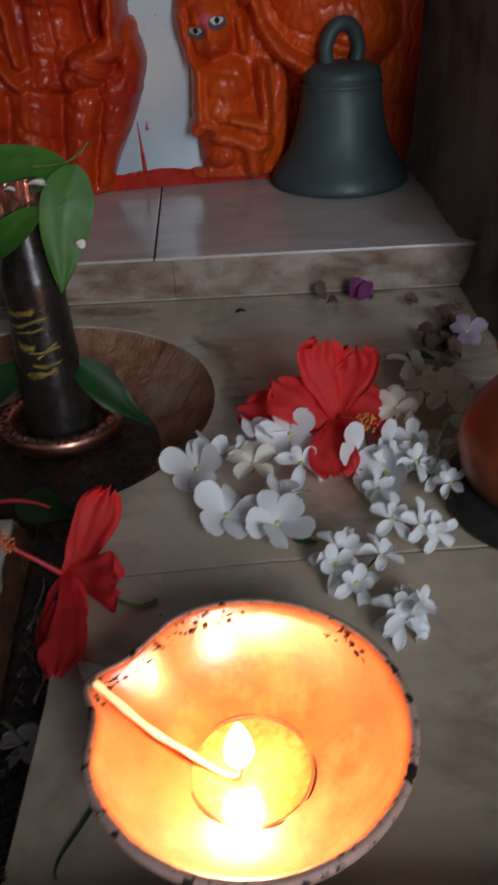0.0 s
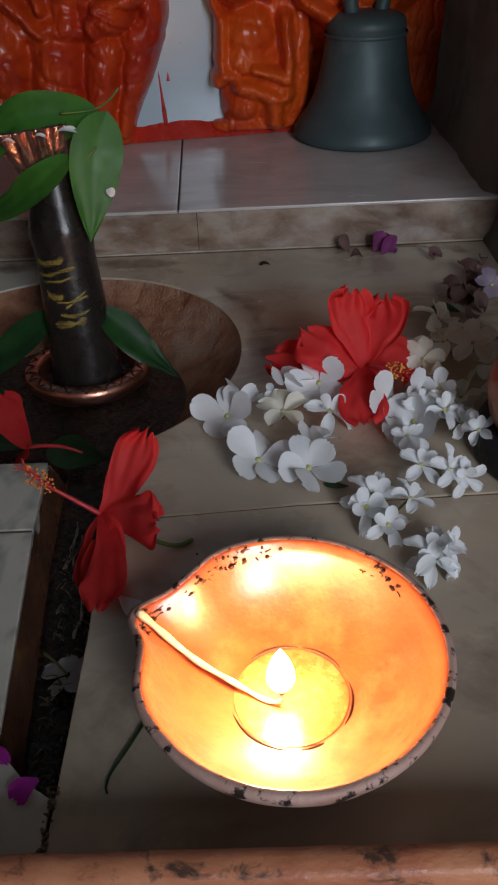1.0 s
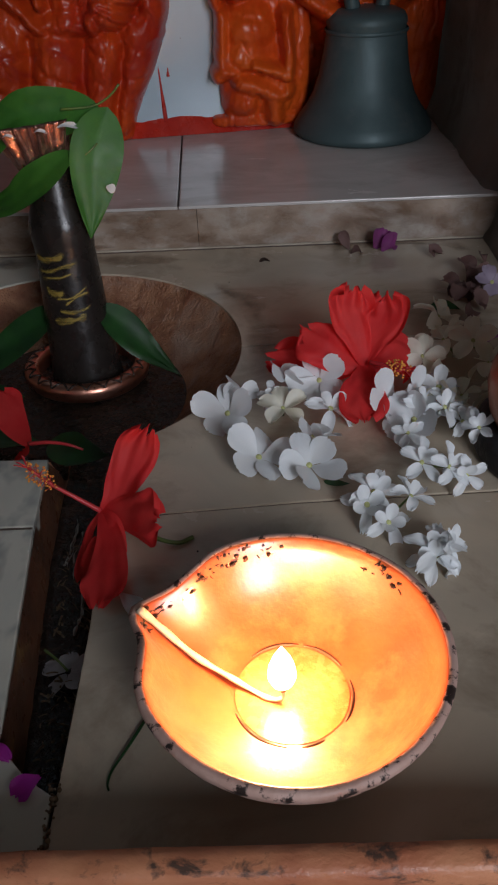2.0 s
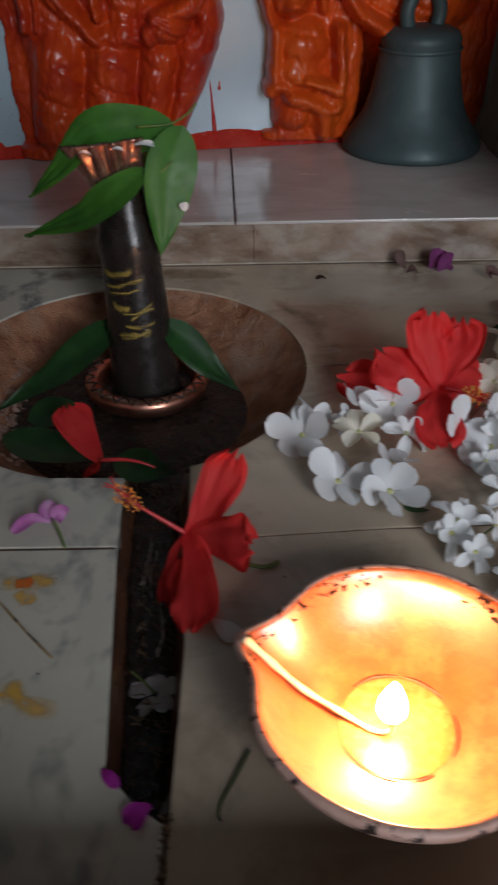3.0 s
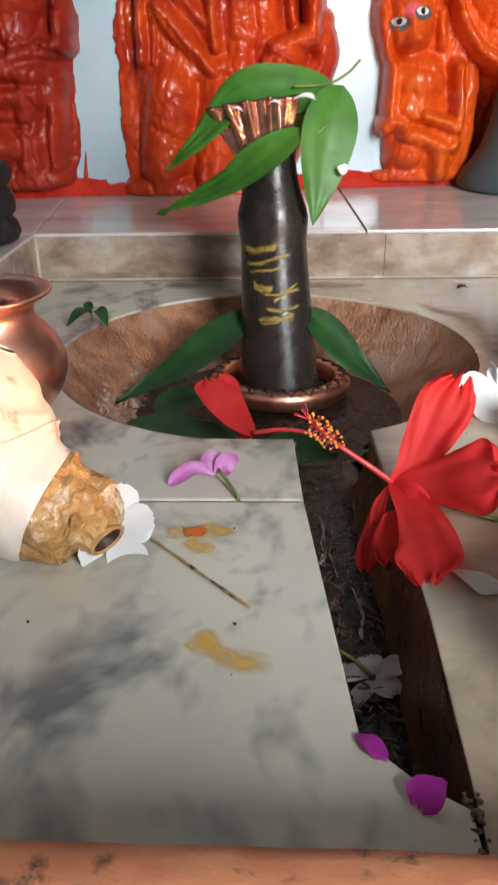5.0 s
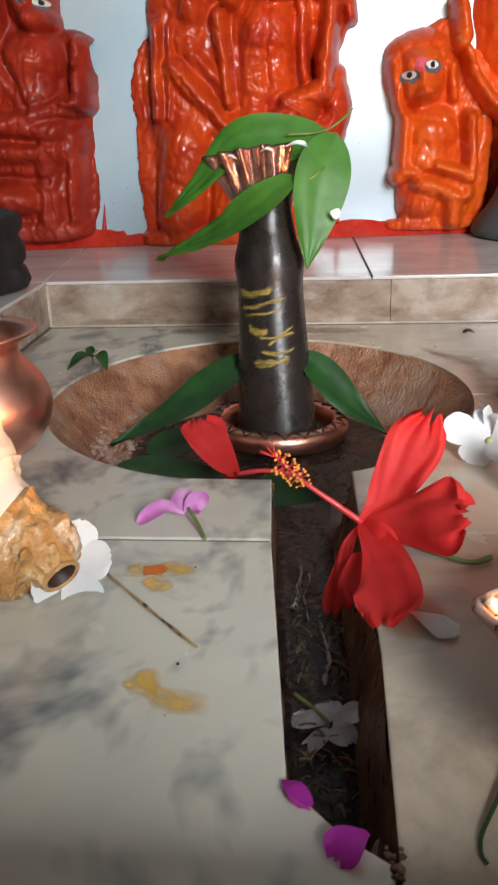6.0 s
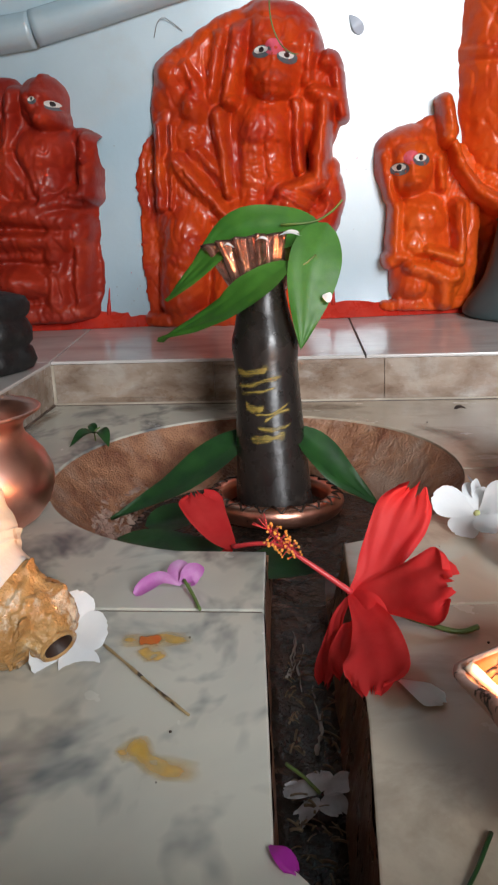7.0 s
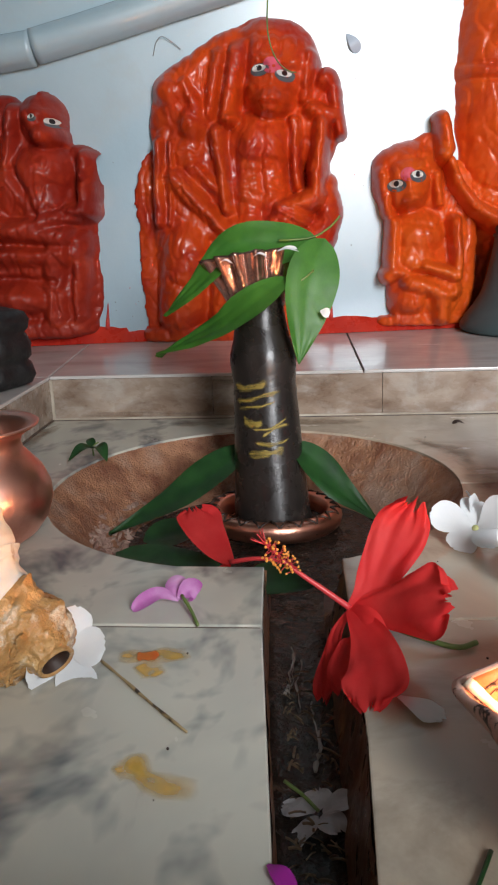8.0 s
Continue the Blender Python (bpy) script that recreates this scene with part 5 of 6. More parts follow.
hibiscus("half-open red hibiscus fallen into the basin", [
    ([(-0.1660, 0.452, -0.012), (-0.1760, 0.466, -0.004), (-0.1840, 0.480, 0.004)], 0.030, (0.4, -0.85, 0.35), 0.2, 0.003),
    ([(-0.1590, 0.440, -0.020), (-0.1620, 0.444, -0.024), (-0.1660, 0.452, -0.030)], 0.022, (0, -0.6, 0.8), 0.1, 0.003),
], (-0.1560, 0.438, -0.0160), [(-0.1560, 0.438, -0.0150), (-0.1400, 0.432, -0.0100), (-0.1260, 0.428, -0.0095), (-0.1150, 0.427, -0.014)], pollen=False)
hibiscus("open red hibiscus resting on a heap of white flowers", [
    ([(0.0800, 0.464, 0.0470), (0.0752, 0.470, 0.0620), (0.0775, 0.478, 0.0765)], 0.034, (0.15, -0.85, 0.4), 0.30, 0.006),
    ([(0.0915, 0.464, 0.0424), (0.1015, 0.472, 0.0553), (0.1030, 0.482, 0.0680)], 0.034, (-0.5, -0.8, 0.4), 0.35, 0.006),
    ([(0.0690, 0.458, 0.0330), (0.0579, 0.462, 0.0430), (0.0460, 0.474, 0.0490)], 0.040, (0.15, -0.7, 0.7), -0.25, 0.006),
    ([(0.0647, 0.468, 0.0180), (0.0449, 0.476, 0.0200), (0.0207, 0.486, 0.0200)], 0.036, (-0.1, -0.6, 0.8), 0.2, 0.006),
    ([(0.0830, 0.442, 0.0260), (0.0800, 0.426, 0.0220), (0.0795, 0.406, 0.0160)], 0.034, (-0.1, -0.6, 0.8), 0.25, 0.005),
    ([(0.1001, 0.462, 0.0270), (0.1120, 0.468, 0.0290), (0.1270, 0.476, 0.0200)], 0.038, (0.3, -0.6, 0.8), -0.2, 0.006),
], (0.0845, 0.455, 0.0290), [(0.0880, 0.450, 0.0340), (0.0980, 0.440, 0.0370), (0.1080, 0.434, 0.0370)], pollen=True)


# ---- white five-petalled flowers ----
def flower(name, label, r, wide, shape, petal_mat, count=5, cup=0.1, stem_len=0.022, droop=0.0, group="white flowers", seed=0, heart=True):
    ob = thing(name, label, "flower", group)
    rng = random.Random(seed)
    for k in range(count):
        a = 2 * math.pi * k / count + rng.uniform(-0.12, 0.12)
        lift = rng.uniform(-0.38, 0.50) - droop
        d = Vector((math.cos(a), math.sin(a), 0))
        rr = r * rng.uniform(0.82, 1.1)
        part("petal", sheet([d * 0.0015, d * rr * 0.5 + Vector((0, 0, rr * (0.12 + lift * 0.3))), d * rr + Vector((0, 0, rr * (0.10 + lift)))], wide * rng.uniform(0.92, 1.08),
                            (rng.uniform(-0.3, 0.3), rng.uniform(-0.3, 0.3), 1), shape, cup=cup * rng.uniform(0.3, 2.2), ruffle=0.0004 if shape == "round" else 0.0009, nu=10, nv=7, seed=k + seed, twist=rng.uniform(-0.45, 0.45)), petal_mat, ob)
    if heart:
        part("heart", lathe([(0.0019, -0.001), (0.0017, 0.0006), (0.0005, 0.0012)], 10), FLOWER_HEART, ob)
    if stem_len:
        part("tube_stem", tube([(0, 0, -0.0005), (0.001, 0.001, -stem_len * 0.4), (0.004, 0.002, -stem_len)], 0.0009, 6, 8), GREEN_STEM, ob)
    return ob


VINCA = [flower("periwinkle_flower", "white five-petalled periwinkle flower lying on the marble", 0.0190, 0.0176, "round", WHITE_PETAL, stem_len=0.0, seed=s) for s in (1, 2)]
lavender = flower("faded_flower", "faded lavender flower among dried petals by the side wall", 0.0170, 0.0125, "petal", LAVENDER_PETAL, stem_len=0.0, seed=13)
lavender.matrix_basis = pose(0.2150, 0.6020, 0.018, 45, -15, 20)
STAR = []
for n, dr, s in ((5, 0.15, 5), (5, 0.35, 6), (4, 0.5, 7)):
    star = flower("jasmine_flower", "white pointed jasmine flower lying on the marble", 0.0165, 0.0080, "petal", WHITE_PETAL, count=n, stem_len=0.017, droop=dr, cup=0.28, seed=s)
    for k in range(n if s == 7 else 2):
        a = 2 * math.pi * (k + 0.5) / n
        d = Vector((math.cos(a), math.sin(a), 0))
        part("petal", sheet([d * 0.001, d * 0.005 + Vector((0, 0, 0.004)), d * 0.0095 + Vector((0, 0, 0.0085 - 0.003 * (k % 2)))], 0.0078, (0, 0, 1), "petal", cup=0.3, nu=8, nv=6, seed=k + s), WHITE_PETAL, star)
    STAR.append(star)
WILT = [flower("wilted_flower", "wilted cream flower in the heap by the side wall", 0.0215, 0.0135, "petal", CREAM_PETAL, stem_len=0.014, droop=0.15, cup=0.5, seed=s) for s in (8, 9)]
VINCA_AT = [(0.0080, 0.3790, 0.010, -28, 8, 10), (0.0390, 0.3660, 0.012, -32, -6, 40), (-0.0120, 0.4300, 0.010, -30, -20, 0), (0.0300, 0.4560, 0.020, -25, 20, 70), (0.0530, 0.4520, 0.020, -30, -25, 20),
              (0.0440, 0.3950, 0.014, -15, 25, 55), (0.0950, 0.4230, 0.020, -28, 28, 0), (0.1120, 0.4080, 0.014, -12, -40, 30), (0.1180, 0.4300, 0.020, -40, 30, 15),
              (-0.2125, 0.2955, 0.007, -60, 5, 22), (-0.0060, 0.4500, 0.010, -50, 0, 48)]
STAR_AT = [(0.1330, 0.4180, 0.014, -30, 20, 10), (0.1440, 0.4060, 0.012, -45, 10, 30), (0.0580, 0.4220, 0.016, -20, 15, 0), (0.0200, 0.4400, 0.014, -40, -10, 20),
             (0.0750, 0.3380, 0.012, -30, 10, 0), (0.0800, 0.3130, 0.010, -35, -10, 25), (0.0960, 0.3320, 0.013, -30, 25, 50), (0.1020, 0.2870, 0.011, -30, 5, 15), (0.1080, 0.2890, 0.014, -60, 30, 60),
             (0.1230, 0.3540, 0.016, -70, 10, 40), (0.1330, 0.3500, 0.012, -75, -25, 10), (0.0700, 0.3300, 0.009, -20, -30, 70), (0.1080, 0.3620, 0.014, -50, 15, 20), (0.1000, 0.2840, 0.009, -20, -30, 35)]
WILT_AT = [(0.1300, 0.4760, 0.022, -60, 10, 10), (0.1580, 0.5480, 0.016, -30, 25, 30), (0.1720, 0.4960, 0.022, -55, -15, 5), (0.1400, 0.4250, 0.016, -40, 25, 50), (0.0260, 0.4250, 0.016, -30, 0, 25)]
rng = random.Random(29)
for k in range(7):
    a, r = k * 0.9 + rng.uniform(-0.2, 0.2), 0.45 + 0.5 * rng.random()
    x, y = 0.158 + 0.036 * r * math.cos(a), 0.478 + 0.060 * r * math.sin(a)
    WILT_AT.append((x, y, 0.010 + 0.008 * (1 - r), rng.uniform(10, 45), rng.uniform(-35, 35), rng.uniform(0, 72)))
for k in range(5):
    STAR_AT.append((rng.uniform(0.098, 0.150), rng.uniform(0.385, 0.440), rng.uniform(0.010, 0.022), rng.uniform(-65, -20), rng.uniform(-30, 30), rng.uniform(0, 72)))
spots = {"vinca": VINCA_AT, "star": STAR_AT, "wilt": WILT_AT}
for kind, models in (("vinca", VINCA), ("star", STAR), ("wilt", WILT)):
    for k, (x, y, z, rx, ry, rz) in enumerate(spots[kind]):
        flip = 1.0 if k in (0, 1, 3) or kind != "vinca" else 1.35
        m = pose(x, y, z, 0, 0, 0) @ pose(0, 0, 0, -rx * 0.75 * flip, ry * flip, rz) @ Matrix.Scale(1.14 if kind == "vinca" and k < 2 else (0.72 if kind == "vinca" else 0.84) + 0.07 * ((k * 7) % 5), 4)
        if k < len(models):
            models[k].matrix_basis = m
        else:
            copy_thing(models[k % len(models)], m)

soaked = flower("soaked_flower", "soaked grey-white flower lying in the drain channel", 0.0145, 0.0115, "petal", GREY_PETAL, stem_len=0.0, group="", seed=21, heart=False)
soaked.matrix_basis = pose(-0.1020, 0.2570, -0.0400, 8, -4, 20)
part("stalk", tube([(0, 0, 0.001), (-0.004, 0.008, 0.003), (-0.009, 0.016, 0.004)], 0.0008, 6, 8), GREEN_STEM, soaked)

# mauve flower and loose petals on the slabs
mauve = thing("mauve_flower", "wilted mauve flower with a green stalk on the marble", "flower")
part("petal", sheet([(-0.172, 0.352, 0.003), (-0.180, 0.352, 0.007), (-0.187, 0.349, 0.005), (-0.194, 0.345, 0.001)], 0.008, (-0.2, -0.8, 0.6), "petal", cup=0.5, nu=12, seed=2), MAUVE_PETAL, mauve)
part("petal", sheet([(-0.172, 0.352, 0.004), (-0.167, 0.356, 0.007), (-0.163, 0.357, 0.004)], 0.012, (0.1, -0.8, 0.5), "petal", cup=0.5, nu=12, seed=3), MAUVE_PETAL, mauve)
part("petal", sheet([(-0.173, 0.353, 0.003), (-0.175, 0.357, 0.008), (-0.169, 0.361, 0.010)], 0.010, (0.1, -0.8, 0.5), "petal", cup=-0.4, nu=12, seed=4), MAUVE_PETAL, mauve)
part("stalk", tube([(-0.170, 0.352, 0.006), (-0.164, 0.342, 0.003), (-0.159, 0.331, 0.001)], 0.0009, 6, 8), GREEN_STEM, mauve)


def loose_petal(label, pts, w, mat, n=(0, -0.1, 1), shape="round", cup=0.15, seed=0, name="loose_petal"):
    return solid(name, sheet(pts, w, n, shape, cup=cup, ruffle=0.0008, nu=8, nv=7, seed=seed), mat, label, "petal", "loose petals")


loose_petal("magenta petal at the end of the drain channel", [(-0.0925, 0.1700, 0.002), (-0.0975, 0.1660, 0.0035), (-0.1015, 0.1615, 0.0012)], 0.0115, MAGENTA_PETAL, seed=1)
loose_petal("magenta petal at the end of the drain channel", [(-0.1165, 0.1880, 0.001), (-0.1130, 0.1835, 0.0028), (-0.1080, 0.1790, 0.0005)], 0.006, MAGENTA_PETAL, seed=2)
loose_petal("pale translucent petal lying on the marble", [(-0.0700, 0.2750, 0.0012), (-0.0620, 0.2660, 0.0022), (-0.0550, 0.2600, 0.0012)], 0.012, WHITE_PETAL, seed=3)
loose_petal("magenta flower petal by the ledge", [(0.1330, 0.7230, 0.002), (0.1390, 0.7230, 0.012), (0.1430, 0.7260, 0.020)], 0.022, DUSTY_PETAL, (0.1, -1, 0.3), seed=4, cup=0.5)
loose_petal("magenta flower petal by the ledge", [(0.1390, 0.7150, 0.002), (0.1450, 0.7170, 0.010), (0.1530, 0.7200, 0.008)], 0.018, DUSTY_PETAL, (0.3, -0.8, 0.5), seed=5, cup=0.5)
loose_petal("dusty pink petal by the ledge", [(0.1080, 0.7230, 0.002), (0.1040, 0.7250, 0.010), (0.1010, 0.7300, 0.018)], 0.011, DRIED_PETAL, (-0.1, -1, 0.3), seed=6)
loose_petal("dusty pink petal by the ledge", [(0.1080, 0.7120, 0.002), (0.1140, 0.7130, 0.006), (0.1190, 0.7140, 0.002)], 0.014, DRIED_PETAL, seed=7)
loose_petal("magenta petal in the wilted heap", [(0.1830, 0.5050, 0.014), (0.1900, 0.5080, 0.020), (0.1970, 0.5100, 0.016)], 0.014, MAGENTA_PETAL, seed=8)
loose_petal("white petal stuck in the drain channel", [(-0.0930, 0.1820, -0.030), (-0.0880, 0.1860, -0.026), (-0.0850, 0.1890, -0.022)], 0.006, GREY_PETAL, seed=9)
rng = random.Random(11)
for k in range(16):
    x, y = rng.uniform(0.185, 0.232), rng.uniform(0.575, 0.70)
    loose_petal("dried brown petal in the corner by the side wall", [(x, y, 0.002), (x + rng.uniform(-0.006, 0.006), y + rng.uniform(-0.006, 0.006), rng.uniform(0.006, 0.016)), (x + rng.uniform(-0.012, 0.012), y + rng.uniform(-0.012, 0.012), rng.uniform(0.002, 0.012))],
                rng.uniform(0.010, 0.018), DRIED_PETAL, (rng.uniform(-0.5, 0.5), -0.5, 1), seed=k, cup=0.5)

# leaves and twigs on the slabs
sprig = thing("leaf_sprig", "small dark green three-leaved sprig on the marble", "leaf")
part("leaflet", sheet([(-0.290, 0.615, 0.008), (-0.297, 0.606, 0.010), (-0.306, 0.596, 0.002)], 0.014, (0, -0.3, 1), fold=0.3), DARK_LEAF, sprig)
part("leaflet", sheet([(-0.289, 0.613, 0.008), (-0.281, 0.606, 0.011), (-0.273, 0.594, 0.002)], 0.015, (0.2, -0.3, 1), fold=0.3), DARK_LEAF, sprig)
part("leaflet", sheet([(-0.290, 0.616, 0.008), (-0.294, 0.622, 0.012), (-0.298, 0.628, 0.012)], 0.009, (0, -0.6, 1), fold=0.3), DARK_LEAF, sprig)
part("stalk", tube([(-0.290, 0.615, 0.001), (-0.290, 0.615, 0.009), (-0.286, 0.618, 0.012)], 0.0007, 6, 6), GREEN_STEM, sprig)
solid("twig", tube([(-0.1970, 0.2985, 0.0010), (-0.1840, 0.2845, 0.0012), (-0.1670, 0.2660, 0.0012), (-0.1510, 0.2500, 0.0009)], lambda t: 0.00065 + 0.00012 * math.sin(t * 17), 7, 24), TWIG_TAN, "thin dry brown twig lying on the marble", "twig")
solid("wilted_leaf", sheet([(0.1600, 0.5900, 0.001), (0.1730, 0.5880, 0.005), (0.1860, 0.5850, 0.002)], 0.014, (0, -0.3, 1), fold=0.2), DARK_LEAF, "small dark leaf on the marble", "leaf")
solid("wilted_leaf", sheet([(0.0480, 0.3640, 0.001), (0.0560, 0.3600, 0.002), (0.0640, 0.3600, 0.001)], 0.008, (0, 0, 1)), DARK_LEAF, "small dark leaf on the marble", "leaf")
solid("wilted_sprig", tube([(-0.0500, 0.1960, 0.0012), (-0.0560, 0.1830, 0.0016), (-0.0620, 0.1720, 0.0012), (-0.0632, 0.1660, 0.001), (-0.0622, 0.1630, 0.001)], lambda t: 0.0006 * (1 - 0.6 * t) + 0.0002, 7, 18), DARK_LEAF, "limp green flower sprig beside the lamp", "sprig")
solid("black_fleck", sheet([(0.0180, 0.7040, 0.0008), (0.0230, 0.7050, 0.0030), (0.0290, 0.7040, 0.0008)], 0.006, (0, -0.3, 1)), SOOT, "small black fleck on the marble", "fleck")
rng = random.Random(3)
for k in range(14):
    x, y = rng.choice(((rng.uniform(-0.35, -0.14), rng.uniform(0.15, 0.38)), (rng.uniform(-0.07, 0.2), rng.uniform(0.15, 0.68))))
    bm = bmesh.new()
    bmesh.ops.create_icosphere(bm, subdivisions=1, radius=rng.uniform(0.0003, 0.0007), matrix=Matrix.Translation((x, y, 0.0003)))
    solid("speck", bm, SOOT, "tiny dark speck of dirt on the marble", "speck", "specks")


# ---- paste and powder on the slabs ----
def daub(pts, w, mat, label, seed=0, name="turmeric_smear", out=(0, 0, 1)):
    bm = bmesh.new()
    fade = bm.verts.layers.float.new("fade")
    ln = bezier(pts, 26)
    rows = []
    for i, q in enumerate(ln):
        t = i / 26
        d = (ln[min(i + 1, 26)] - ln[max(i - 1, 0)]).normalized()
        side = d.cross(Vector(out))
        ww = w * (1 + 0.5 * noise.noise((t * 5, seed, 1)))
        row = []
        for s in (-1, -0.7, -0.35, 0, 0.35, 0.7, 1):
            v = bm.verts.new(q + side * s * ww + Vector(out) * 0.0004)
            v[fade] = max(0.0, (1 - s * s) * min(1, 6 * t, 6 * (1 - t)) * (0.8 + 0.6 * noise.noise((t * 4, s * 2, seed))))
            row.append(v)
        rows.append(row)
    for a, b in zip(rows, rows[1:]):
        for k in range(6):
            bm.faces.new((a[k], a[k + 1], b[k + 1], b[k]))
    return solid(name, bm, mat, label, "stain", "yellow smears")


daub([(-0.1930, 0.3030, 0.0002), (-0.1840, 0.3035, 0.0002), (-0.1720, 0.3045, 0.0002), (-0.1550, 0.3065, 0.0002)], 0.0070, TURMERIC, "dried turmeric paste smear on the marble", 1)
daub([(-0.1800, 0.2985, 0.0004), (-0.1745, 0.2920, 0.0004), (-0.1690, 0.2860, 0.0004)], 0.0075, TURMERIC, "dried turmeric paste smear on the marble", 2)
daub([(-0.1825, 0.3015, 0.0008), (-0.1770, 0.3028, 0.0008), (-0.1715, 0.3038, 0.0008)], 0.0046, KUMKUM, "orange powder spot in the turmeric", 3, "powder_spot")
daub([(-0.1765, 0.2310, 0.0002), (-0.1665, 0.2295, 0.0002), (-0.1560, 0.2215, 0.0002), (-0.1370, 0.2180, 0.0002)], 0.0078, TURMERIC, "dried turmeric paste smear on the marble", 4)

for k, (pts, w, mat) in enumerate((
        ([(-0.27, 0.718, 0.0001), (-0.19, 0.724, 0.0001), (-0.11, 0.722, 0.0001), (-0.03, 0.716, 0.0001)], 0.024, BROWN_STAIN),
        ([(0.012, 0.50, 0.0001), (0.016, 0.56, 0.0001), (0.004, 0.62, 0.0001), (-0.03, 0.68, 0.0001)], 0.018, BROWN_STAIN),
        ([(0.05, 0.735, 0.0001), (0.12, 0.738, 0.0001), (0.20, 0.735, 0.0001), (0.235, 0.70, 0.0001)], 0.016, BROWN_STAIN),
        ([(0.222, 0.70, 0.0002), (0.226, 0.64, 0.0002), (0.222, 0.58, 0.0002)], 0.024, BROWN_STAIN),
        ([(-0.35, 0.735, 0.0001), (-0.36, 0.69, 0.0001), (-0.362, 0.62, 0.0001), (-0.36, 0.55, 0.0001)], 0.014, BROWN_STAIN))):
    ob = daub(pts, w, mat, "brownish water stain soaked into the marble", 20 + k, "floor_stain")
    ob["group"] = "floor stains"
# Brown bands along the riser, fading out at their rims.
for k, (pts, w) in enumerate((([(-0.235, LEDGE_Y - 0.0009, 0.036), (-0.15, LEDGE_Y - 0.0009, 0.034), (-0.06, LEDGE_Y - 0.0009, 0.036)], 0.008), ([(0.06, LEDGE_Y - 0.0009, 0.022), (0.15, LEDGE_Y - 0.0009, 0.024), (0.24, LEDGE_Y - 0.0009, 0.022)], 0.020),
                              ([(-0.36, LEDGE_Y - 0.0009, 0.006), (-0.25, LEDGE_Y - 0.0009, 0.005), (-0.10, LEDGE_Y - 0.0009, 0.006)], 0.005))):
    ob = daub(pts, w, BROWN_STAIN, "dark brown band on the ledge's riser", 40 + k, "riser_stain", (0, -1, 0))
    ob["group"] = "riser stains"

# crumbs in the channel
bm = bmesh.new()
rng = random.Random(5)
for k in range(150):
    y = rng.uniform(0.165, 0.36)
    x = -0.1330 + (0.46 - y) * 0.078 + rng.uniform(0.004, 0.030)
    q = Vector((x, y, -0.0405 + rng.uniform(-0.001, 0.002)))
    v = Vector((rng.uniform(-1, 1), rng.uniform(-1, 1), rng.uniform(-0.2, 0.3))) * rng.uniform(0.001, 0.0045)
    tube([q - v, q + Vector((0, 0, 0.0008)), q + v], rng.uniform(0.0002, 0.0007), 5, 3, bm)
for k in range(50):
    q = Vector((-0.0858 + rng.uniform(-0.0022, 0.0022), rng.uniform(0.122, 0.172), rng.uniform(-0.001, 0.0012)))
    bmesh.ops.create_icosphere(bm, subdivisions=1, radius=rng.uniform(0.0005, 0.0016), matrix=Matrix.Translation(q))
solid("channel_debris", bm, CRUMB, "wet plant crumbs along the drain channel", "debris", kind="stuff")
# Pale streaks for foam and, as solid colour, for glints on the wet stone.
FOAM_GLINT = surface("pale_foam_and_glint", (0.62, 0.60, 0.56), (0.45, 0.43, 0.40), rough=(0.1, 0.25), bump=0.2)
rng = random.Random(23)
for x0, y0, y1, r in ((-0.1190, 0.386, 0.352, 0.0005), (-0.1165, 0.380, 0.340, 0.0003), (-0.1120, 0.372, 0.330, 0.00045), (-0.1060, 0.335, 0.300, 0.0004), (-0.1020, 0.312, 0.285, 0.0008), (-0.1190, 0.350, 0.342, 0.0007)):
    n, x, pts = 9, x0, []
    for i in range(n):
        x += rng.uniform(-0.0012, 0.0016)
        pts.append((x, y0 + (y1 - y0) * i / (n - 1), -0.0426 + rng.uniform(-0.0006, 0.0004)))
    w = [rng.uniform(0.1, 1.2) for i in range(12)]
    solid("foam_streak", tube(pts, lambda t, r=r, w=w: 1.5 * r * float(np.interp(t * 11, range(12), w)) + 0.00005, 5, 34), FOAM_GLINT, "thin pale streak of foam and painted water glint in the drain channel", "foam", "foam streaks")
rng = random.Random(6)
bm = bmesh.new()
for k in range(170):
    a, r = rng.gauss(3.25, 0.28), rng.uniform(0.092, 0.122)
    q = Vector((CX + r * math.cos(a), CY + r * math.sin(a), float(np.interp(r, (0.092, 0.104, 0.118, 0.132), (-0.052, -0.045, -0.034, -0.021)))))
    m = Matrix.Translation(q) @ Euler((rng.uniform(0, 6), rng.uniform(-0.4, 0.4), rng.uniform(0, 6))).to_matrix().to_4x4() @ Matrix.Diagonal((rng.uniform(0.8, 2.2), rng.uniform(0.8, 1.6), 0.6, 1))
    bmesh.ops.create_icosphere(bm, subdivisions=1, radius=rng.uniform(0.0010, 0.0036), matrix=m)
for v in bm.verts:
    v.co += 0.0012 * Vector((noise.noise(v.co * 400), noise.noise(v.co * 430 + Vector((3, 1, 0))), noise.noise(v.co * 390 + Vector((0, 5, 2)))))
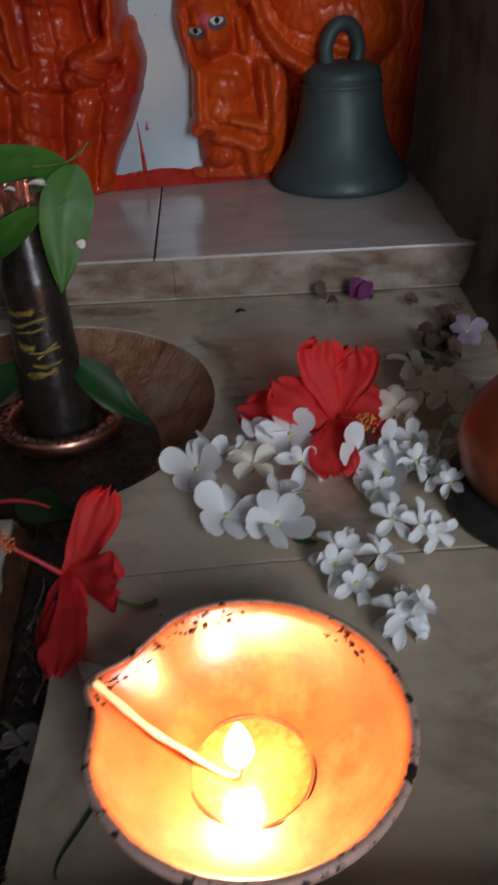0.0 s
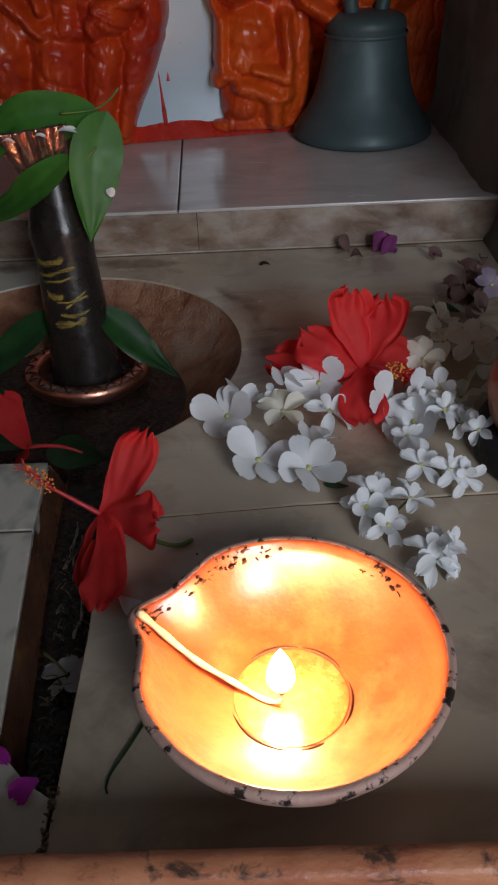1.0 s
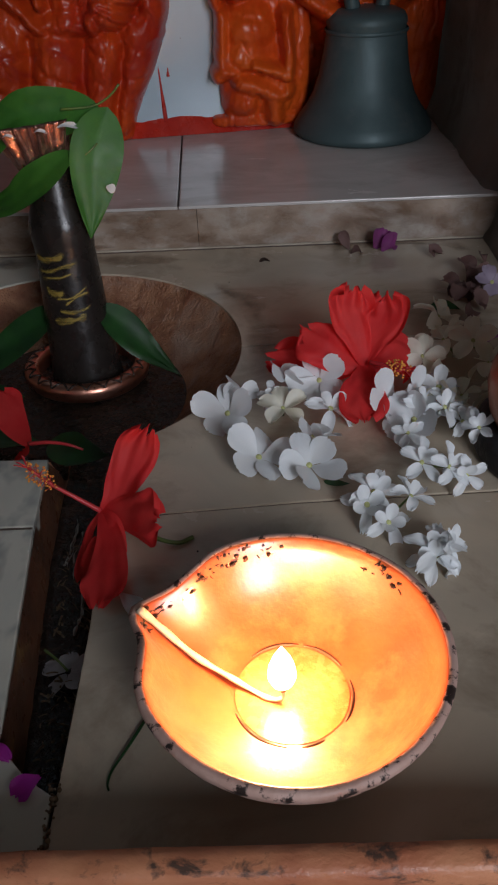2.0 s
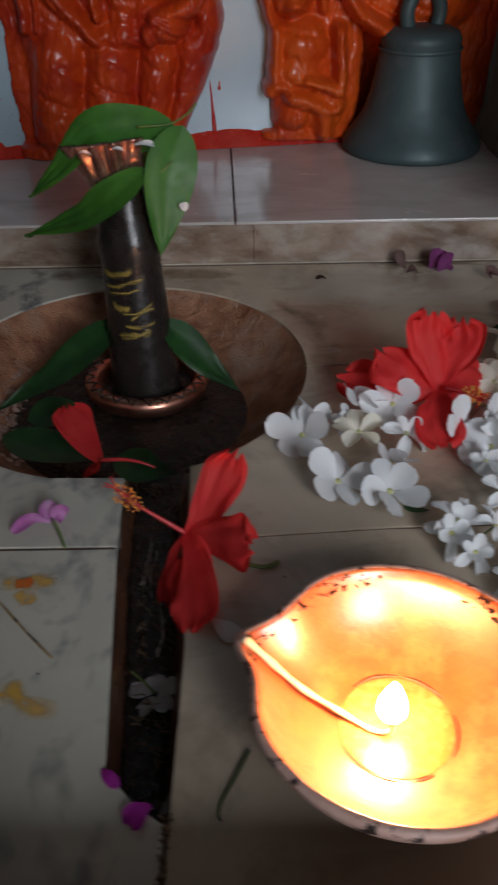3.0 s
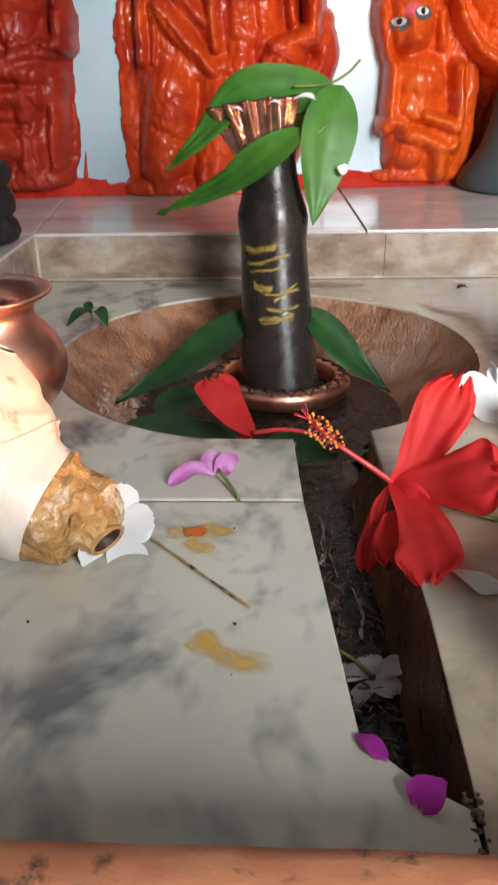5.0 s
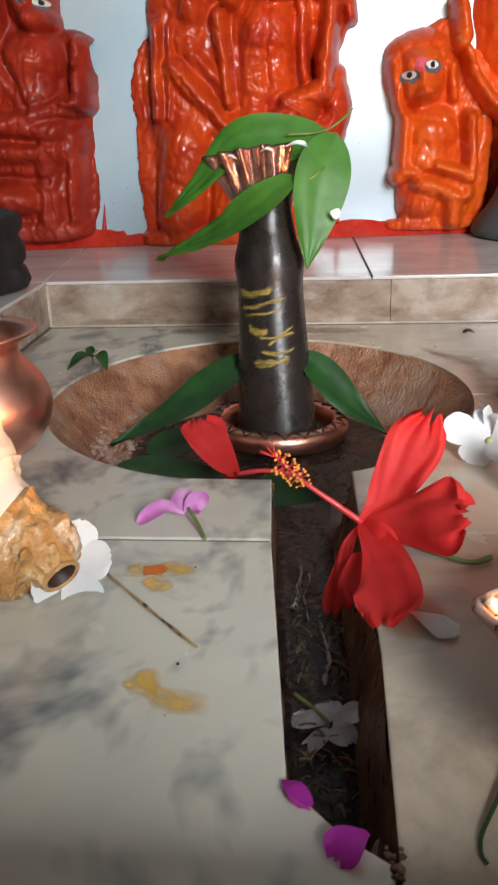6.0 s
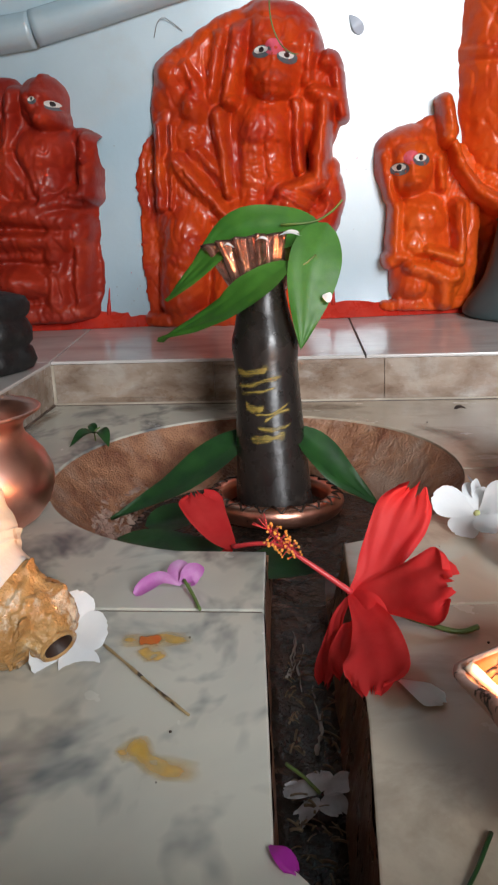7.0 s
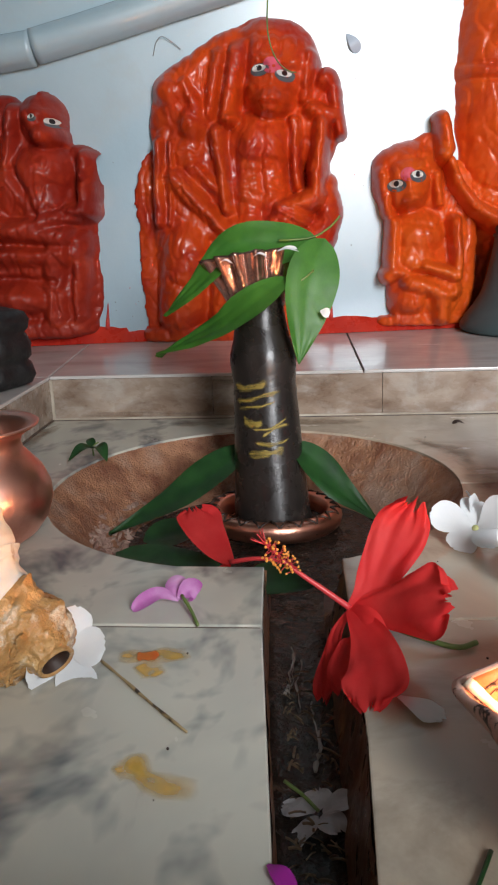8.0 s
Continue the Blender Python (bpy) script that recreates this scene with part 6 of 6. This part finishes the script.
solid("basin_crust", bm, CRUST, "crumbled pinkish lime crust in the basin", "debris", kind="stuff", smooth=False)

# a grass blade hanging before the large figure, and a scrap on the wall
solid("grass_blade", tube([(-0.140, wall_y(-0.14) - 0.006, 0.54), (-0.146, 0.93, 0.50), (-0.149, 0.905, 0.42), (-0.150, 0.890, 0.372), (-0.142, 0.888, 0.345), (-0.130, 0.887, 0.333), (-0.122, 0.889, 0.331)], lambda t: 0.0010 - 0.0004 * t, 6, 30), GREEN_STEM, "thin green grass blade hanging before the large figure", "grass blade")
SCRAP = surface("grey_blue_scrap", (0.50, 0.60, 0.70), (0.42, 0.50, 0.60), bump=0.2)
solid("wall_scrap", sheet([(-0.066, wall_y(-0.06) - 0.0015, 0.388), (-0.058, wall_y(-0.06) - 0.006, 0.378), (-0.052, wall_y(-0.05) - 0.002, 0.368)], 0.013, (0, -1, 0), "petal", nu=8, nv=5), SCRAP, "grey-blue flake peeling from the whitewashed wall", "flake")
WIRE = surface("grey_wire", (0.26, 0.28, 0.29), (0.16, 0.17, 0.18), bump=0.1)
solid("wire_hook", tube([(-0.2880, wall_y(-0.288) - 0.001, 0.372), (-0.2830, wall_y(-0.283) - 0.004, 0.386), (-0.2760, wall_y(-0.276) - 0.005, 0.391), (-0.2660, wall_y(-0.266) - 0.004, 0.386), (-0.2560, wall_y(-0.256) - 0.002, 0.378)], 0.0005, 6, 20), WIRE, "bent grey wire hook on the wall", "hook")
rng = random.Random(17)
for k in range(16):
    x, z = rng.choice(((rng.uniform(-0.07, -0.045), rng.uniform(0.10, 0.40)), (rng.uniform(-0.345, -0.315), rng.uniform(0.07, 0.32)), (rng.uniform(-0.36, -0.32), rng.uniform(0.068, 0.10))))
    bm = bmesh.new()
    bmesh.ops.create_icosphere(bm, subdivisions=1, radius=rng.uniform(0.0004, 0.0009), matrix=Matrix.Translation((x, wall_y(x), z)))
    solid("wall_speck", bm, WIRE if k % 3 else RED_BAND, "small speck of dirt or paint on the whitewash", "speck", "wall specks")
